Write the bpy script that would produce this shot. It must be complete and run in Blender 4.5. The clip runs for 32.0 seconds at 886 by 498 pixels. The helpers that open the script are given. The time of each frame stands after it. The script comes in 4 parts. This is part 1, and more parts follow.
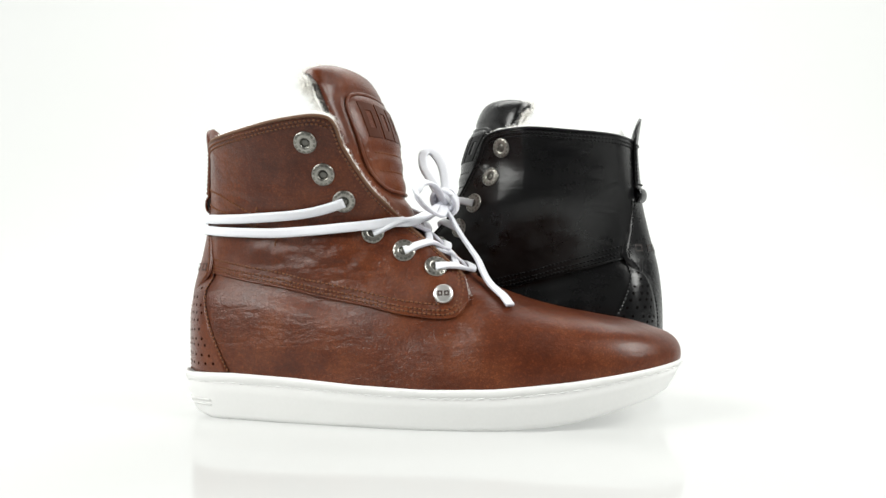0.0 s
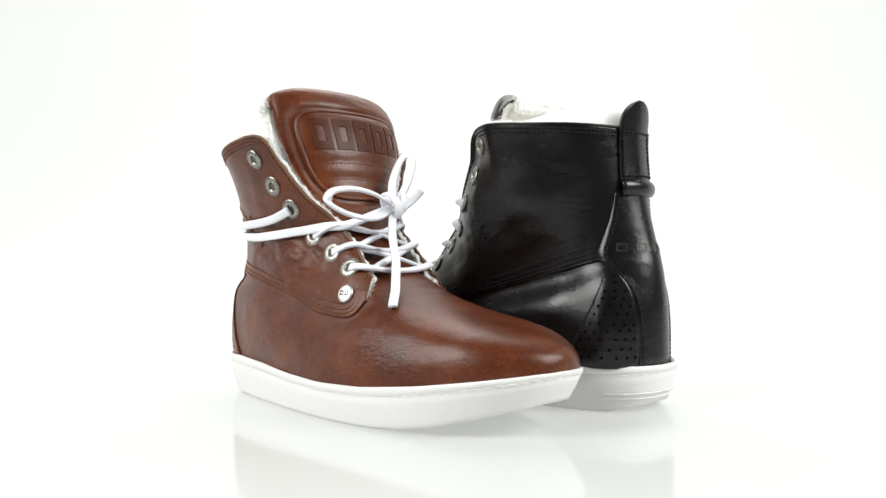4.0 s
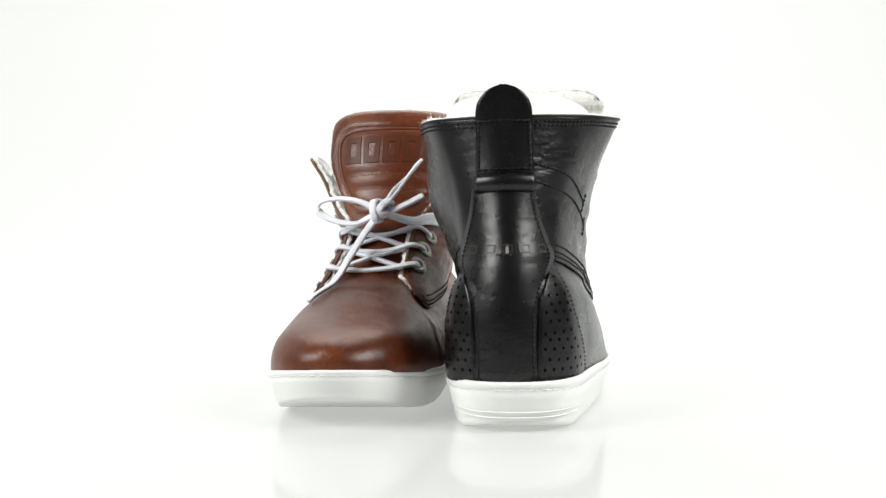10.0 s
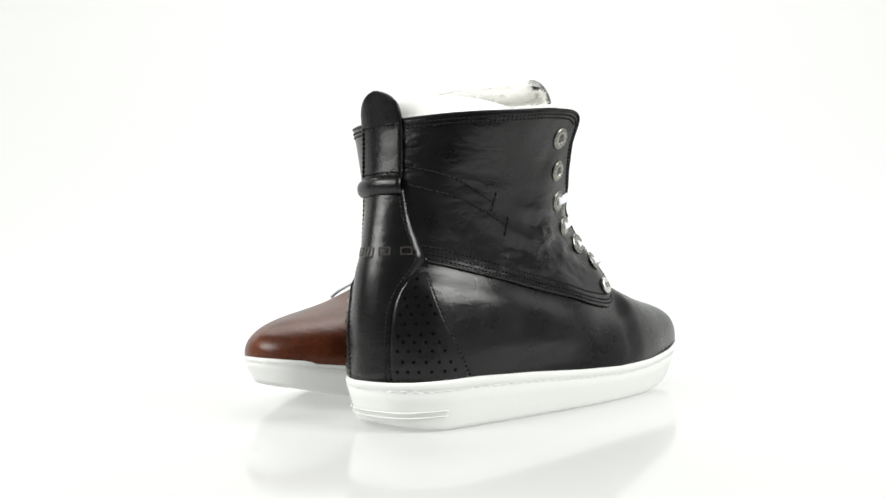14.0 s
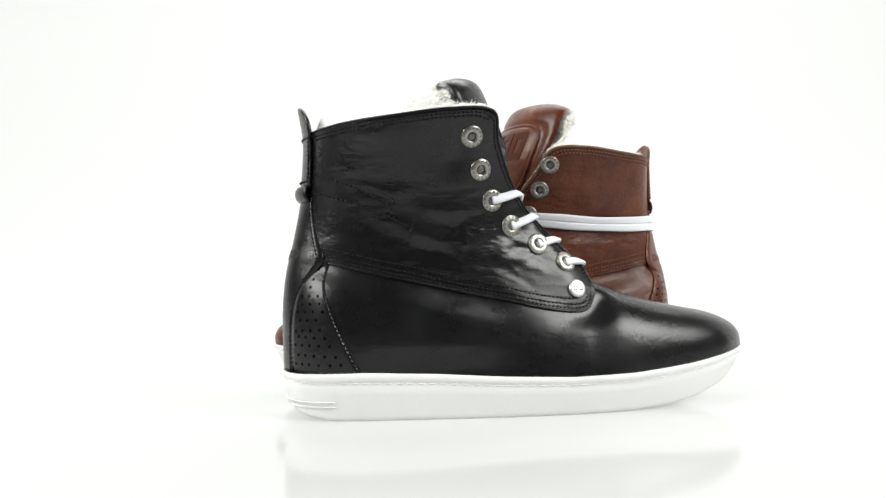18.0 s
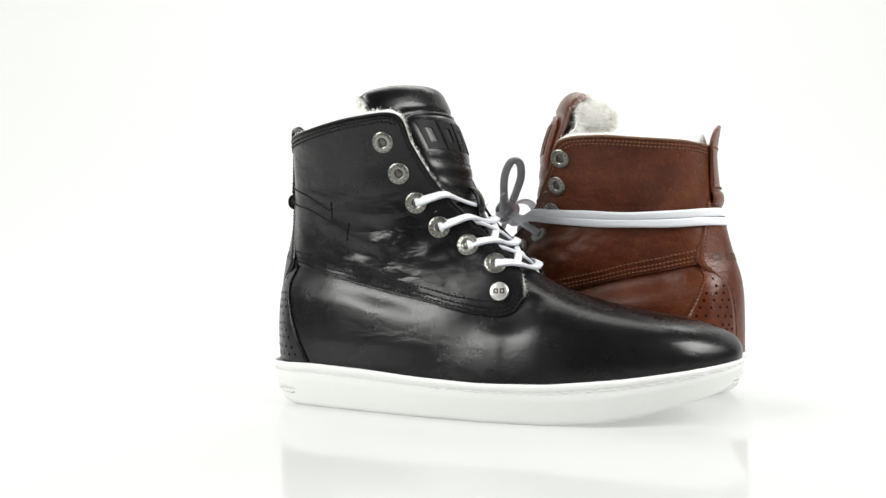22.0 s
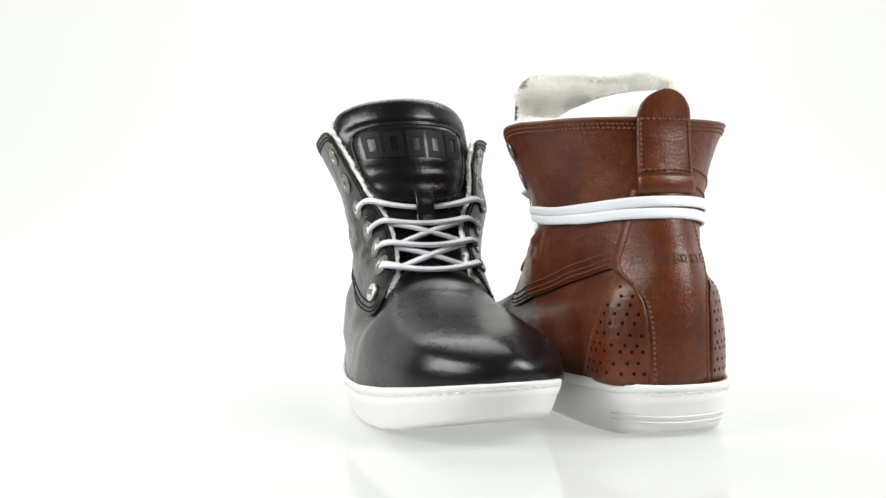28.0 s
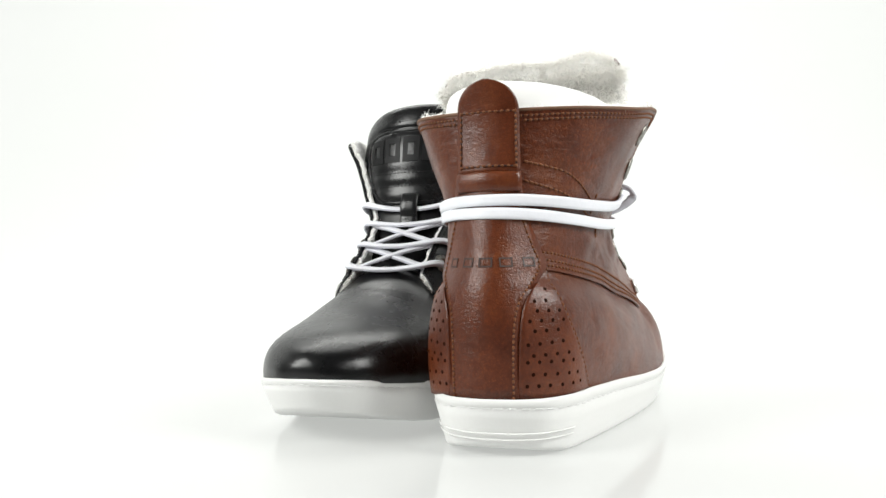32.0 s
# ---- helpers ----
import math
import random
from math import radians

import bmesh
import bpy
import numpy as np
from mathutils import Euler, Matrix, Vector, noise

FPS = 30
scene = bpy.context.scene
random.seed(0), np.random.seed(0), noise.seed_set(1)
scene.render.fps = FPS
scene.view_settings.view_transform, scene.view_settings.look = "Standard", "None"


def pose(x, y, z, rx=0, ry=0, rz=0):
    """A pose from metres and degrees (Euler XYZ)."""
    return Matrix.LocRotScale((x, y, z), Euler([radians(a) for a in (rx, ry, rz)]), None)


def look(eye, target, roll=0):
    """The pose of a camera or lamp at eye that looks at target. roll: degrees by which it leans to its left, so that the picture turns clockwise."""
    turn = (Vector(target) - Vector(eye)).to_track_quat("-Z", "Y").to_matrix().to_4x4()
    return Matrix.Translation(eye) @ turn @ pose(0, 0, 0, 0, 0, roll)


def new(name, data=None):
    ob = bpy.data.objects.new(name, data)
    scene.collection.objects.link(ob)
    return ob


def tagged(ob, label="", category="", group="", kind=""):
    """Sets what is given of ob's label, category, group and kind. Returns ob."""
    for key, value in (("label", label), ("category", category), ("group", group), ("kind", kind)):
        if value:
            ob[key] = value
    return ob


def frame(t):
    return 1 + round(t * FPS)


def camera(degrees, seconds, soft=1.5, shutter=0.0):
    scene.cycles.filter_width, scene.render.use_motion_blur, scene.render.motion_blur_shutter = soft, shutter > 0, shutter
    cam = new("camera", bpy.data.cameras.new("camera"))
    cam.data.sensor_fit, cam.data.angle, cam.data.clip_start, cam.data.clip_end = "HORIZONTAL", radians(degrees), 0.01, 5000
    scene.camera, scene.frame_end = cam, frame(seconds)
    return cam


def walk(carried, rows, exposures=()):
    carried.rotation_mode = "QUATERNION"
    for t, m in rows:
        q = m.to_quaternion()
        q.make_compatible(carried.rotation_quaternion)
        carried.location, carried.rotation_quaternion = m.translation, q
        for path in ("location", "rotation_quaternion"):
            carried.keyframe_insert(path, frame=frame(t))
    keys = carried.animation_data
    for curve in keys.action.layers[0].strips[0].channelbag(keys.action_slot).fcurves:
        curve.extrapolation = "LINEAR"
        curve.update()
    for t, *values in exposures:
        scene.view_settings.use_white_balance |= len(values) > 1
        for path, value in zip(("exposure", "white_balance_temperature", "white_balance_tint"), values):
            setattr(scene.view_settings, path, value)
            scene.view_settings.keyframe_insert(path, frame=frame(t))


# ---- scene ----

from mathutils.bvhtree import BVHTree

# ------------------------------------------------------------ camera
EYE = (0.0, -0.5805, 0.0922)
cam = camera(55.47, 32.0, soft=1.5)
HOLD = look(EYE, (EYE[0] - math.sin(radians(1.903)), EYE[1] + math.cos(radians(1.903)),
                  EYE[2] + math.tan(radians(0.662))), -1.093)
walk(cam, [(0.0, HOLD), (32.0, HOLD)])

# ------------------------------------------------------------ light
world = bpy.data.worlds.new("studio_world")
world.use_nodes = True
world.node_tree.nodes["Background"].inputs[0].default_value = (0.99, 1.0, 0.97, 1)
world.node_tree.nodes["Background"].inputs[1].default_value = 0.075
scene.world = world


def softbox(x, y, z, tx, ty, tz, w, h, watts):
    """A studio softbox: an area lamp of its size."""
    data = bpy.data.lights.new("softbox", "AREA")
    data.shape, data.size, data.size_y, data.energy = "RECTANGLE", w, h, watts
    data.color = (0.99, 1.0, 0.965)
    ob = new("softbox_lamp", data)
    ob.matrix_world = look((x, y, z), (tx, ty, tz))
    return ob


softbox(-1.18, -0.70, 0.90, 0, 0, 0.06, 0.80, 0.80, 26.0)
softbox(1.18, -0.66, 0.95, 0, 0, 0.06, 0.75, 0.75, 26.0)
softbox(0.0, 0.55, 1.45, 0, 0.05, 0.0, 1.2, 0.6, 7.0)
softbox(0.0, 1.5, 2.0, 0, 1.2, 0.0, 3.0, 0.5, 27.0)
scene.view_settings.exposure = 0.0


# ------------------------------------------------------------ materials
def material(name):
    m = bpy.data.materials.new(name)
    m.use_nodes = True
    n, l = m.node_tree.nodes, m.node_tree.links
    return m, n, l, n["Principled BSDF"]


def add(n, kind, **values):
    node = n.new(kind)
    for key, v in values.items():
        node.inputs[key.replace("_", " ")].default_value = v
    return node


def leather(name, dark, mid, light, rough, grain=1.0, coat=0.15, spec=0.4, folds=0.24, crushed=0.0, relief=1.0):
    """Full-grain leather: blotches of dye, pebble grain, fine creases."""
    m, n, l, b = material(name)
    co = n.new("ShaderNodeTexCoord")
    blotch = add(n, "ShaderNodeTexNoise", Scale=26.0, Detail=7.0, Roughness=0.68)
    l.new(co.outputs["Object"], blotch.inputs["Vector"])
    ramp = n.new("ShaderNodeValToRGB")
    e = ramp.color_ramp.elements
    e[0].position, e[0].color = 0.3, (*dark, 1)
    e[1].position, e[1].color = 0.72, (*light, 1)
    k = e.new(0.5)
    k.color = (*mid, 1)
    l.new(blotch.outputs[0], ramp.inputs[0])
    fine = add(n, "ShaderNodeTexNoise", Scale=420.0, Detail=3.0)
    l.new(co.outputs["Object"], fine.inputs["Vector"])
    mix = n.new("ShaderNodeMixRGB")
    mix.blend_type = "OVERLAY"
    mix.inputs[0].default_value = 0.22
    l.new(ramp.outputs[0], mix.inputs[1])
    l.new(fine.outputs[0], mix.inputs[2])
    # pebble grain and long creases
    pebble = add(n, "ShaderNodeTexVoronoi", Scale=820.0)
    pebble.feature = "DISTANCE_TO_EDGE"
    warp = add(n, "ShaderNodeTexNoise", Scale=130.0, Detail=4.0, Roughness=0.65)
    l.new(co.outputs["Object"], warp.inputs["Vector"])
    vadd = n.new("ShaderNodeVectorMath")
    vadd.operation = "MULTIPLY_ADD"
    vadd.inputs[1].default_value = (0.011, 0.011, 0.011)
    l.new(warp.outputs[1], vadd.inputs[0])
    l.new(co.outputs["Object"], vadd.inputs[2])
    l.new(vadd.outputs[0], pebble.inputs["Vector"])
    crease = add(n, "ShaderNodeTexVoronoi", Scale=360.0)
    crease.feature = "DISTANCE_TO_EDGE"
    l.new(vadd.outputs[0], crease.inputs["Vector"])
    cl = n.new("ShaderNodeMapRange")
    cl.inputs[2].default_value = 0.18
    l.new(crease.outputs[0], cl.inputs[0])
    # dye gathers in the creases and is rubbed off the grain's tops
    worn = n.new("ShaderNodeMath")
    worn.operation = "MULTIPLY"
    l.new(cl.outputs[0], worn.inputs[0])
    l.new(pebble.outputs[0], worn.inputs[1])
    tone = n.new("ShaderNodeMapRange")
    tone.inputs[2].default_value = 0.35
    tone.inputs[3].default_value, tone.inputs[4].default_value = 1 - 0.32 * grain, 1 + 0.16 * grain
    l.new(worn.outputs[0], tone.inputs[0])
    dyed = n.new("ShaderNodeVectorMath")
    dyed.operation = "SCALE"
    l.new(mix.outputs[0], dyed.inputs[0])
    l.new(tone.outputs[0], dyed.inputs["Scale"])
    l.new(dyed.outputs[0], b.inputs["Base Color"])
    stretch = n.new("ShaderNodeMapping")
    stretch.inputs["Scale"].default_value = (0.6, 0.75, 1.55)
    stretch.inputs["Rotation"].default_value = (0, 0.35, 0)
    l.new(co.outputs["Object"], stretch.inputs["Vector"])
    soft = add(n, "ShaderNodeTexNoise", Scale=48.0, Detail=3.0, Roughness=0.5, Distortion=0.8)
    l.new(stretch.outputs[0], soft.inputs["Vector"])
    # the toe is polished smooth
    axes = n.new("ShaderNodeSeparateXYZ")
    l.new(co.outputs["Object"], axes.inputs[0])
    b1 = add(n, "ShaderNodeBump", Strength=0.2 * grain, Distance=0.0005)
    b2 = add(n, "ShaderNodeBump", Strength=0.12 * grain, Distance=0.0005)
    for node, full in ((b1, 0.22 * grain), (b2, 0.30 * relief)):
        fade = n.new("ShaderNodeMapRange")
        fade.inputs[1].default_value, fade.inputs[2].default_value = 0.20, 0.26
        fade.inputs[3].default_value, fade.inputs[4].default_value = full, full * 0.5
        l.new(axes.outputs[0], fade.inputs[0])
        l.new(fade.outputs[0], node.inputs["Strength"])
    b3 = add(n, "ShaderNodeBump", Strength=folds, Distance=0.004)
    l.new(pebble.outputs[0], b1.inputs["Height"])
    l.new(cl.outputs[0], b2.inputs["Height"])
    l.new(soft.outputs[0], b3.inputs["Height"])
    crush = add(n, "ShaderNodeTexNoise", Scale=58.0, Detail=3.0, Roughness=0.5, Distortion=0.15)
    l.new(stretch.outputs[0], crush.inputs["Vector"])
    away = n.new("ShaderNodeMath")
    away.operation = "SUBTRACT"
    away.inputs[1].default_value = 0.5
    l.new(crush.outputs[0], away.inputs[0])
    fold = n.new("ShaderNodeMath")
    fold.operation = "ABSOLUTE"
    l.new(away.outputs[0], fold.inputs[0])
    deep = n.new("ShaderNodeMapRange")
    deep.inputs[2].default_value = 0.35
    l.new(fold.outputs[0], deep.inputs[0])
    height = n.new("ShaderNodeMapRange")
    height.inputs[1].default_value, height.inputs[2].default_value = 0.02, 0.06
    height.inputs[4].default_value = crushed
    l.new(axes.outputs[2], height.inputs[0])
    b4 = add(n, "ShaderNodeBump", Distance=0.003)
    behind = n.new("ShaderNodeMapRange")
    behind.inputs[1].default_value, behind.inputs[2].default_value = 0.19, 0.25
    behind.inputs[3].default_value, behind.inputs[4].default_value = 1.0, 0.0
    l.new(axes.outputs[0], behind.inputs[0])
    both = n.new("ShaderNodeMath")
    both.operation = "MULTIPLY"
    l.new(height.outputs[0], both.inputs[0])
    l.new(behind.outputs[0], both.inputs[1])
    patches = add(n, "ShaderNodeTexNoise", Scale=17.0, Detail=1.0)
    l.new(co.outputs["Object"], patches.inputs["Vector"])
    where = n.new("ShaderNodeMapRange")
    where.inputs[1].default_value, where.inputs[2].default_value = 0.42, 0.62
    where.inputs[3].default_value = 0.12
    l.new(patches.outputs[0], where.inputs[0])
    some = n.new("ShaderNodeMath")
    some.operation = "MULTIPLY"
    l.new(both.outputs[0], some.inputs[0])
    l.new(where.outputs[0], some.inputs[1])
    l.new(some.outputs[0], b4.inputs["Strength"])
    l.new(deep.outputs[0], b4.inputs["Height"])
    l.new(b3.outputs[0], b4.inputs["Normal"])
    l.new(b4.outputs[0], b2.inputs["Normal"])
    l.new(b2.outputs[0], b1.inputs["Normal"])
    l.new(b1.outputs[0], b.inputs["Normal"])
    rr = n.new("ShaderNodeMapRange")
    rr.inputs[3].default_value, rr.inputs[4].default_value = rough - 0.07, rough + 0.09
    l.new(blotch.outputs[0], rr.inputs[0])
    l.new(rr.outputs[0], b.inputs["Roughness"])
    b.inputs["Specular IOR Level"].default_value = spec
    b.inputs["Coat Weight"].default_value = coat
    b.inputs["Coat Roughness"].default_value = 0.22
    l.new(b1.outputs[0], b.inputs["Coat Normal"])
    return m


def plain(name, color, rough, metal=0.0, bump=0.0, scale=300.0, spread=0.12):
    m, n, l, b = material(name)
    co = n.new("ShaderNodeTexCoord")
    no = add(n, "ShaderNodeTexNoise", Scale=scale, Detail=4.0)
    l.new(co.outputs["Object"], no.inputs["Vector"])
    mr = n.new("ShaderNodeMapRange")
    mr.inputs[3].default_value, mr.inputs[4].default_value = 1 - spread, 1 + spread
    l.new(no.outputs[0], mr.inputs[0])
    mul = n.new("ShaderNodeVectorMath")
    mul.operation = "SCALE"
    mul.inputs[0].default_value = color
    l.new(mr.outputs[0], mul.inputs["Scale"])
    l.new(mul.outputs[0], b.inputs["Base Color"])
    b.inputs["Roughness"].default_value = rough
    b.inputs["Metallic"].default_value = metal
    if bump:
        bp = add(n, "ShaderNodeBump", Strength=bump, Distance=0.0006)
        l.new(no.outputs[0], bp.inputs["Height"])
        l.new(bp.outputs[0], b.inputs["Normal"])
    return m


BROWN_DYE = ((0.074, 0.0152, 0.0050), (0.124, 0.0288, 0.0092), (0.196, 0.0530, 0.0168))
BLACK_DYE = ((0.003, 0.003, 0.0035), (0.0048, 0.0048, 0.0052), (0.009, 0.009, 0.0098))
BROWN = leather("brown_leather", *BROWN_DYE, 0.31, 0.8, spec=0.32, coat=0.18, folds=0.18, relief=0.5)
BLACK = leather("black_leather", *BLACK_DYE, 0.26, 0.35, coat=0.05, spec=0.38, folds=0.11, relief=0.16)
BROWN_CREASED = leather("brown_creased_leather", *BROWN_DYE, 0.34, 1.2, spec=0.27, coat=0.14, folds=0.2, crushed=0.36, relief=0.62)
BLACK_CREASED = leather("black_creased_leather", *BLACK_DYE, 0.27, 0.5, coat=0.05, spec=0.38, folds=0.13, crushed=0.24, relief=0.24)
BROWN_SMOOTH = leather("brown_smooth_leather", *BROWN_DYE, 0.33, 0.9, spec=0.29, coat=0.15, folds=0.18, crushed=0.08, relief=0.6)
BLACK_SMOOTH = leather("black_smooth_leather", *BLACK_DYE, 0.27, 0.45, coat=0.05, spec=0.38, folds=0.11, crushed=0.07, relief=0.22)
BROWN_EDGE = plain("brown_cut_edge", (0.15, 0.070, 0.034), 0.6)
BROWN_MARK = plain("brown_pressed_leather", (0.066, 0.017, 0.0065), 0.42)
BLACK_MARK = plain("black_pressed_leather", (0.0035, 0.0035, 0.004), 0.5)
BROWN_GROOVE = plain("brown_seam_groove", (0.030, 0.009, 0.005), 0.6)
BLACK_EDGE = plain("black_cut_edge", (0.004, 0.004, 0.005), 0.4)
BROWN_THREAD = plain("brown_thread", (0.175, 0.066, 0.029), 0.6)
BLACK_THREAD = plain("black_thread", (0.006, 0.006, 0.0065), 0.5)
BROWN_PRINT = plain("brown_print", (0.035, 0.014, 0.009), 0.6)
BLACK_PRINT = plain("black_print", (0.020, 0.012, 0.010), 0.5)
BROWN_HOLE = plain("brown_hole", (0.018, 0.0065, 0.0038), 0.8)
HOLE = plain("hole_dark", (0.004, 0.003, 0.003), 0.9)
BROWN_MARK.node_tree.nodes["Principled BSDF"].inputs["Specular IOR Level"].default_value = 0.2
for thread in (BROWN_THREAD, BLACK_THREAD, BLACK_EDGE, BLACK_MARK):
    thread.node_tree.nodes["Principled BSDF"].inputs["Specular IOR Level"].default_value = 0.2
for deep_hole in (HOLE, BROWN_HOLE):
    deep_hole.node_tree.nodes["Principled BSDF"].inputs["Specular IOR Level"].default_value = 0.0
RUBBER = plain("white_rubber", (0.80, 0.80, 0.79), 0.45, bump=0.08, scale=500, spread=0.02)
SOLE_THREAD = plain("white_thread", (0.78, 0.78, 0.775), 0.7)
LACE = plain("white_lace_leather", (0.80, 0.81, 0.86), 0.5, bump=0.25, scale=400, spread=0.03)
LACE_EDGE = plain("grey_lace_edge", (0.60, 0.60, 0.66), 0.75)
FLEECE = plain("white_fleece", (0.95, 0.945, 0.925), 0.95, bump=0.2, scale=260, spread=0.06)
fleece = FLEECE.node_tree.nodes["Principled BSDF"].inputs
fleece["Subsurface Weight"].default_value, fleece["Subsurface Scale"].default_value = 0.15, 0.002
fleece["Subsurface Radius"].default_value = (1.0, 1.0, 1.0)
fleece["Sheen Weight"].default_value, fleece["Sheen Roughness"].default_value = 0.6, 0.5
# single hairs let much of the light through
FLEECE_HAIR = plain("white_fleece_hair", (0.95, 0.94, 0.915), 0.95, spread=0.03)
_n, _l = FLEECE_HAIR.node_tree.nodes, FLEECE_HAIR.node_tree.links
through_hair = _n.new("ShaderNodeBsdfTranslucent")
through_hair.inputs[0].default_value = (0.96, 0.95, 0.925, 1)
hair_mix = _n.new("ShaderNodeMixShader")
_l.new(_n["Principled BSDF"].outputs[0], hair_mix.inputs[1])
_l.new(through_hair.outputs[0], hair_mix.inputs[2])
_l.new(hair_mix.outputs[0], _n["Material Output"].inputs["Surface"])
PAPER = plain("white_paper", (0.84, 0.84, 0.83), 0.8, spread=0.01)
METAL = plain("aged_nickel", (0.34, 0.33, 0.30), 0.38, metal=1.0, bump=0.25, scale=700, spread=0.3)
METAL_BRIGHT = plain("bright_nickel", (0.74, 0.73, 0.71), 0.42, metal=1.0, spread=0.06)
METAL_DARK = plain("dark_nickel", (0.16, 0.155, 0.14), 0.45, metal=1.0, bump=0.2, scale=700, spread=0.3)
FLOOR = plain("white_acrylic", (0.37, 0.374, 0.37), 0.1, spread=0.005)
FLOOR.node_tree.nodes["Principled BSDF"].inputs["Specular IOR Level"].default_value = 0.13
# emission added to the acrylic table top, to lighten the shadows under the boots
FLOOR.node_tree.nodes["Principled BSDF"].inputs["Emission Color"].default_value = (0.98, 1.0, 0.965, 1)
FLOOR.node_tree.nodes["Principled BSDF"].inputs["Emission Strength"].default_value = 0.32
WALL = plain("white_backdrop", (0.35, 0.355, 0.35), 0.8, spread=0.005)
STUDIO = plain("dark_studio_ground", (0.06, 0.06, 0.062), 0.8, spread=0.2, scale=40)
# emission added to the backdrop sheet, so that it shows as blown-out white
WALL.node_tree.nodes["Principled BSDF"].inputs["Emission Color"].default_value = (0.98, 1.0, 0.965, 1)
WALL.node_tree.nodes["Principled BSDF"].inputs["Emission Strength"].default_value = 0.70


# ------------------------------------------------------------ mesh helpers
def mesh_of(name, verts, faces, mat, smooth=True):
    me = bpy.data.meshes.new(name)
    me.from_pydata([tuple(map(float, v)) for v in verts], [], [tuple(map(int, f)) for f in faces])
    if smooth:
        me.polygons.foreach_set("use_smooth", [True] * len(me.polygons))
    me.materials.append(mat)
    me.update()
    return me


def part(name, data, parent, label="", kind=""):
    ob = new(name, data)
    ob.parent = parent
    return tagged(ob, label=label, kind=kind)


def spline(points, count, closed=False, first=None, last=None):
    """Catmull-Rom curve through points, sampled evenly in its parameter; first and last guide its ends."""
    p = np.array(points, float)
    n = len(p)
    seg = n if closed else n - 1
    t = np.linspace(0, seg, count, endpoint=not closed)
    i = np.minimum(t.astype(int), seg - 1)
    f = (t - i)[:, None]
    if closed:
        a, b, c, d = p[(i - 1) % n], p[i % n], p[(i + 1) % n], p[(i + 2) % n]
    else:
        q = np.vstack([2 * p[0] - p[1] if first is None else first, p, 2 * p[-1] - p[-2] if last is None else last])
        a, b, c, d = q[i], q[i + 1], q[i + 2], q[i + 3]
    return 0.5 * (2 * b + (c - a) * f + (2 * a - 5 * b + 4 * c - d) * f ** 2 + (3 * b - a - 3 * c + d) * f ** 3)


def evenly(path, step):
    """The path again, in steps of equal length."""
    d = np.r_[0, np.cumsum(np.linalg.norm(np.diff(path, axis=0), axis=1))]
    m = max(2, int(d[-1] / step) + 1)
    s = np.linspace(0, d[-1], m)
    return np.stack([np.interp(s, d, path[:, k]) for k in range(path.shape[1])], 1)


def normals_of(g):
    du, dv = np.gradient(g, axis=0), np.gradient(g, axis=1)
    n = np.cross(du, dv)
    return n / (np.linalg.norm(n, axis=2, keepdims=True) + 1e-12)


def quads(nu, nv, base=0, closed=False, flip=False):
    out = []
    for i in range(nu if closed else nu - 1):
        for j in range(nv - 1):
            a, b = base + i * nv + j, base + ((i + 1) % nu) * nv + j
            out.append((a, a + 1, b + 1, b) if flip else (a, b, b + 1, a + 1))
    return out


def shell(g, thick, out=1.0):
    """A sheet g with thickness to its inside; out is +1 where du x dv points outwards."""
    nu, nv = g.shape[:2]
    n = normals_of(g) * out
    inner = g - n * thick
    v = np.vstack([g.reshape(-1, 3), inner.reshape(-1, 3)])
    f = quads(nu, nv, 0, flip=out < 0) + quads(nu, nv, nu * nv, flip=out > 0)
    k = nu * nv
    ring = [(i, 0) for i in range(nu)] + [(nu - 1, j) for j in range(1, nv)]
    ring += [(i, nv - 1) for i in range(nu - 2, -1, -1)] + [(0, j) for j in range(nv - 2, 0, -1)]
    ids = [i * nv + j for i, j in ring]
    for a, b in zip(ids, ids[1:] + ids[:1]):
        f.append((b, a, a + k, b + k) if out > 0 else (a, b, b + k, a + k))
    return v, f


def tube(path, radius, sides=8, caps=True):
    """A round cord along a path."""
    p = np.array(path, float)
    t = np.gradient(p, axis=0)
    t /= np.linalg.norm(t, axis=1, keepdims=True) + 1e-12
    up = np.array([0.0, 0.0, 1.0]) if abs(t[0][2]) < 0.9 else np.array([1.0, 0, 0])
    verts, faces = [], []
    s = np.cross(t[0], up)
    for i in range(len(p)):
        s = s - t[i] * (s @ t[i])
        s /= np.linalg.norm(s) + 1e-12
        w = np.cross(t[i], s)
        for k in range(sides):
            a = 2 * math.pi * k / sides
            verts.append(p[i] + radius * (math.cos(a) * s + math.sin(a) * w))
    n = len(p)
    for i in range(n - 1):
        for k in range(sides):
            a, b = i * sides + k, i * sides + (k + 1) % sides
            faces.append((a, b, b + sides, a + sides))
    if caps:
        faces.append(tuple(range(sides))[::-1])
        faces.append(tuple((n - 1) * sides + k for k in range(sides)))
    return verts, faces


def merge(pieces):
    """Several (verts, faces) pairs as one."""
    v, f = [], []
    for pv, pf in pieces:
        k = len(v)
        v.extend(pv)
        f.extend([tuple(i + k for i in q) for q in pf])
    return v, f


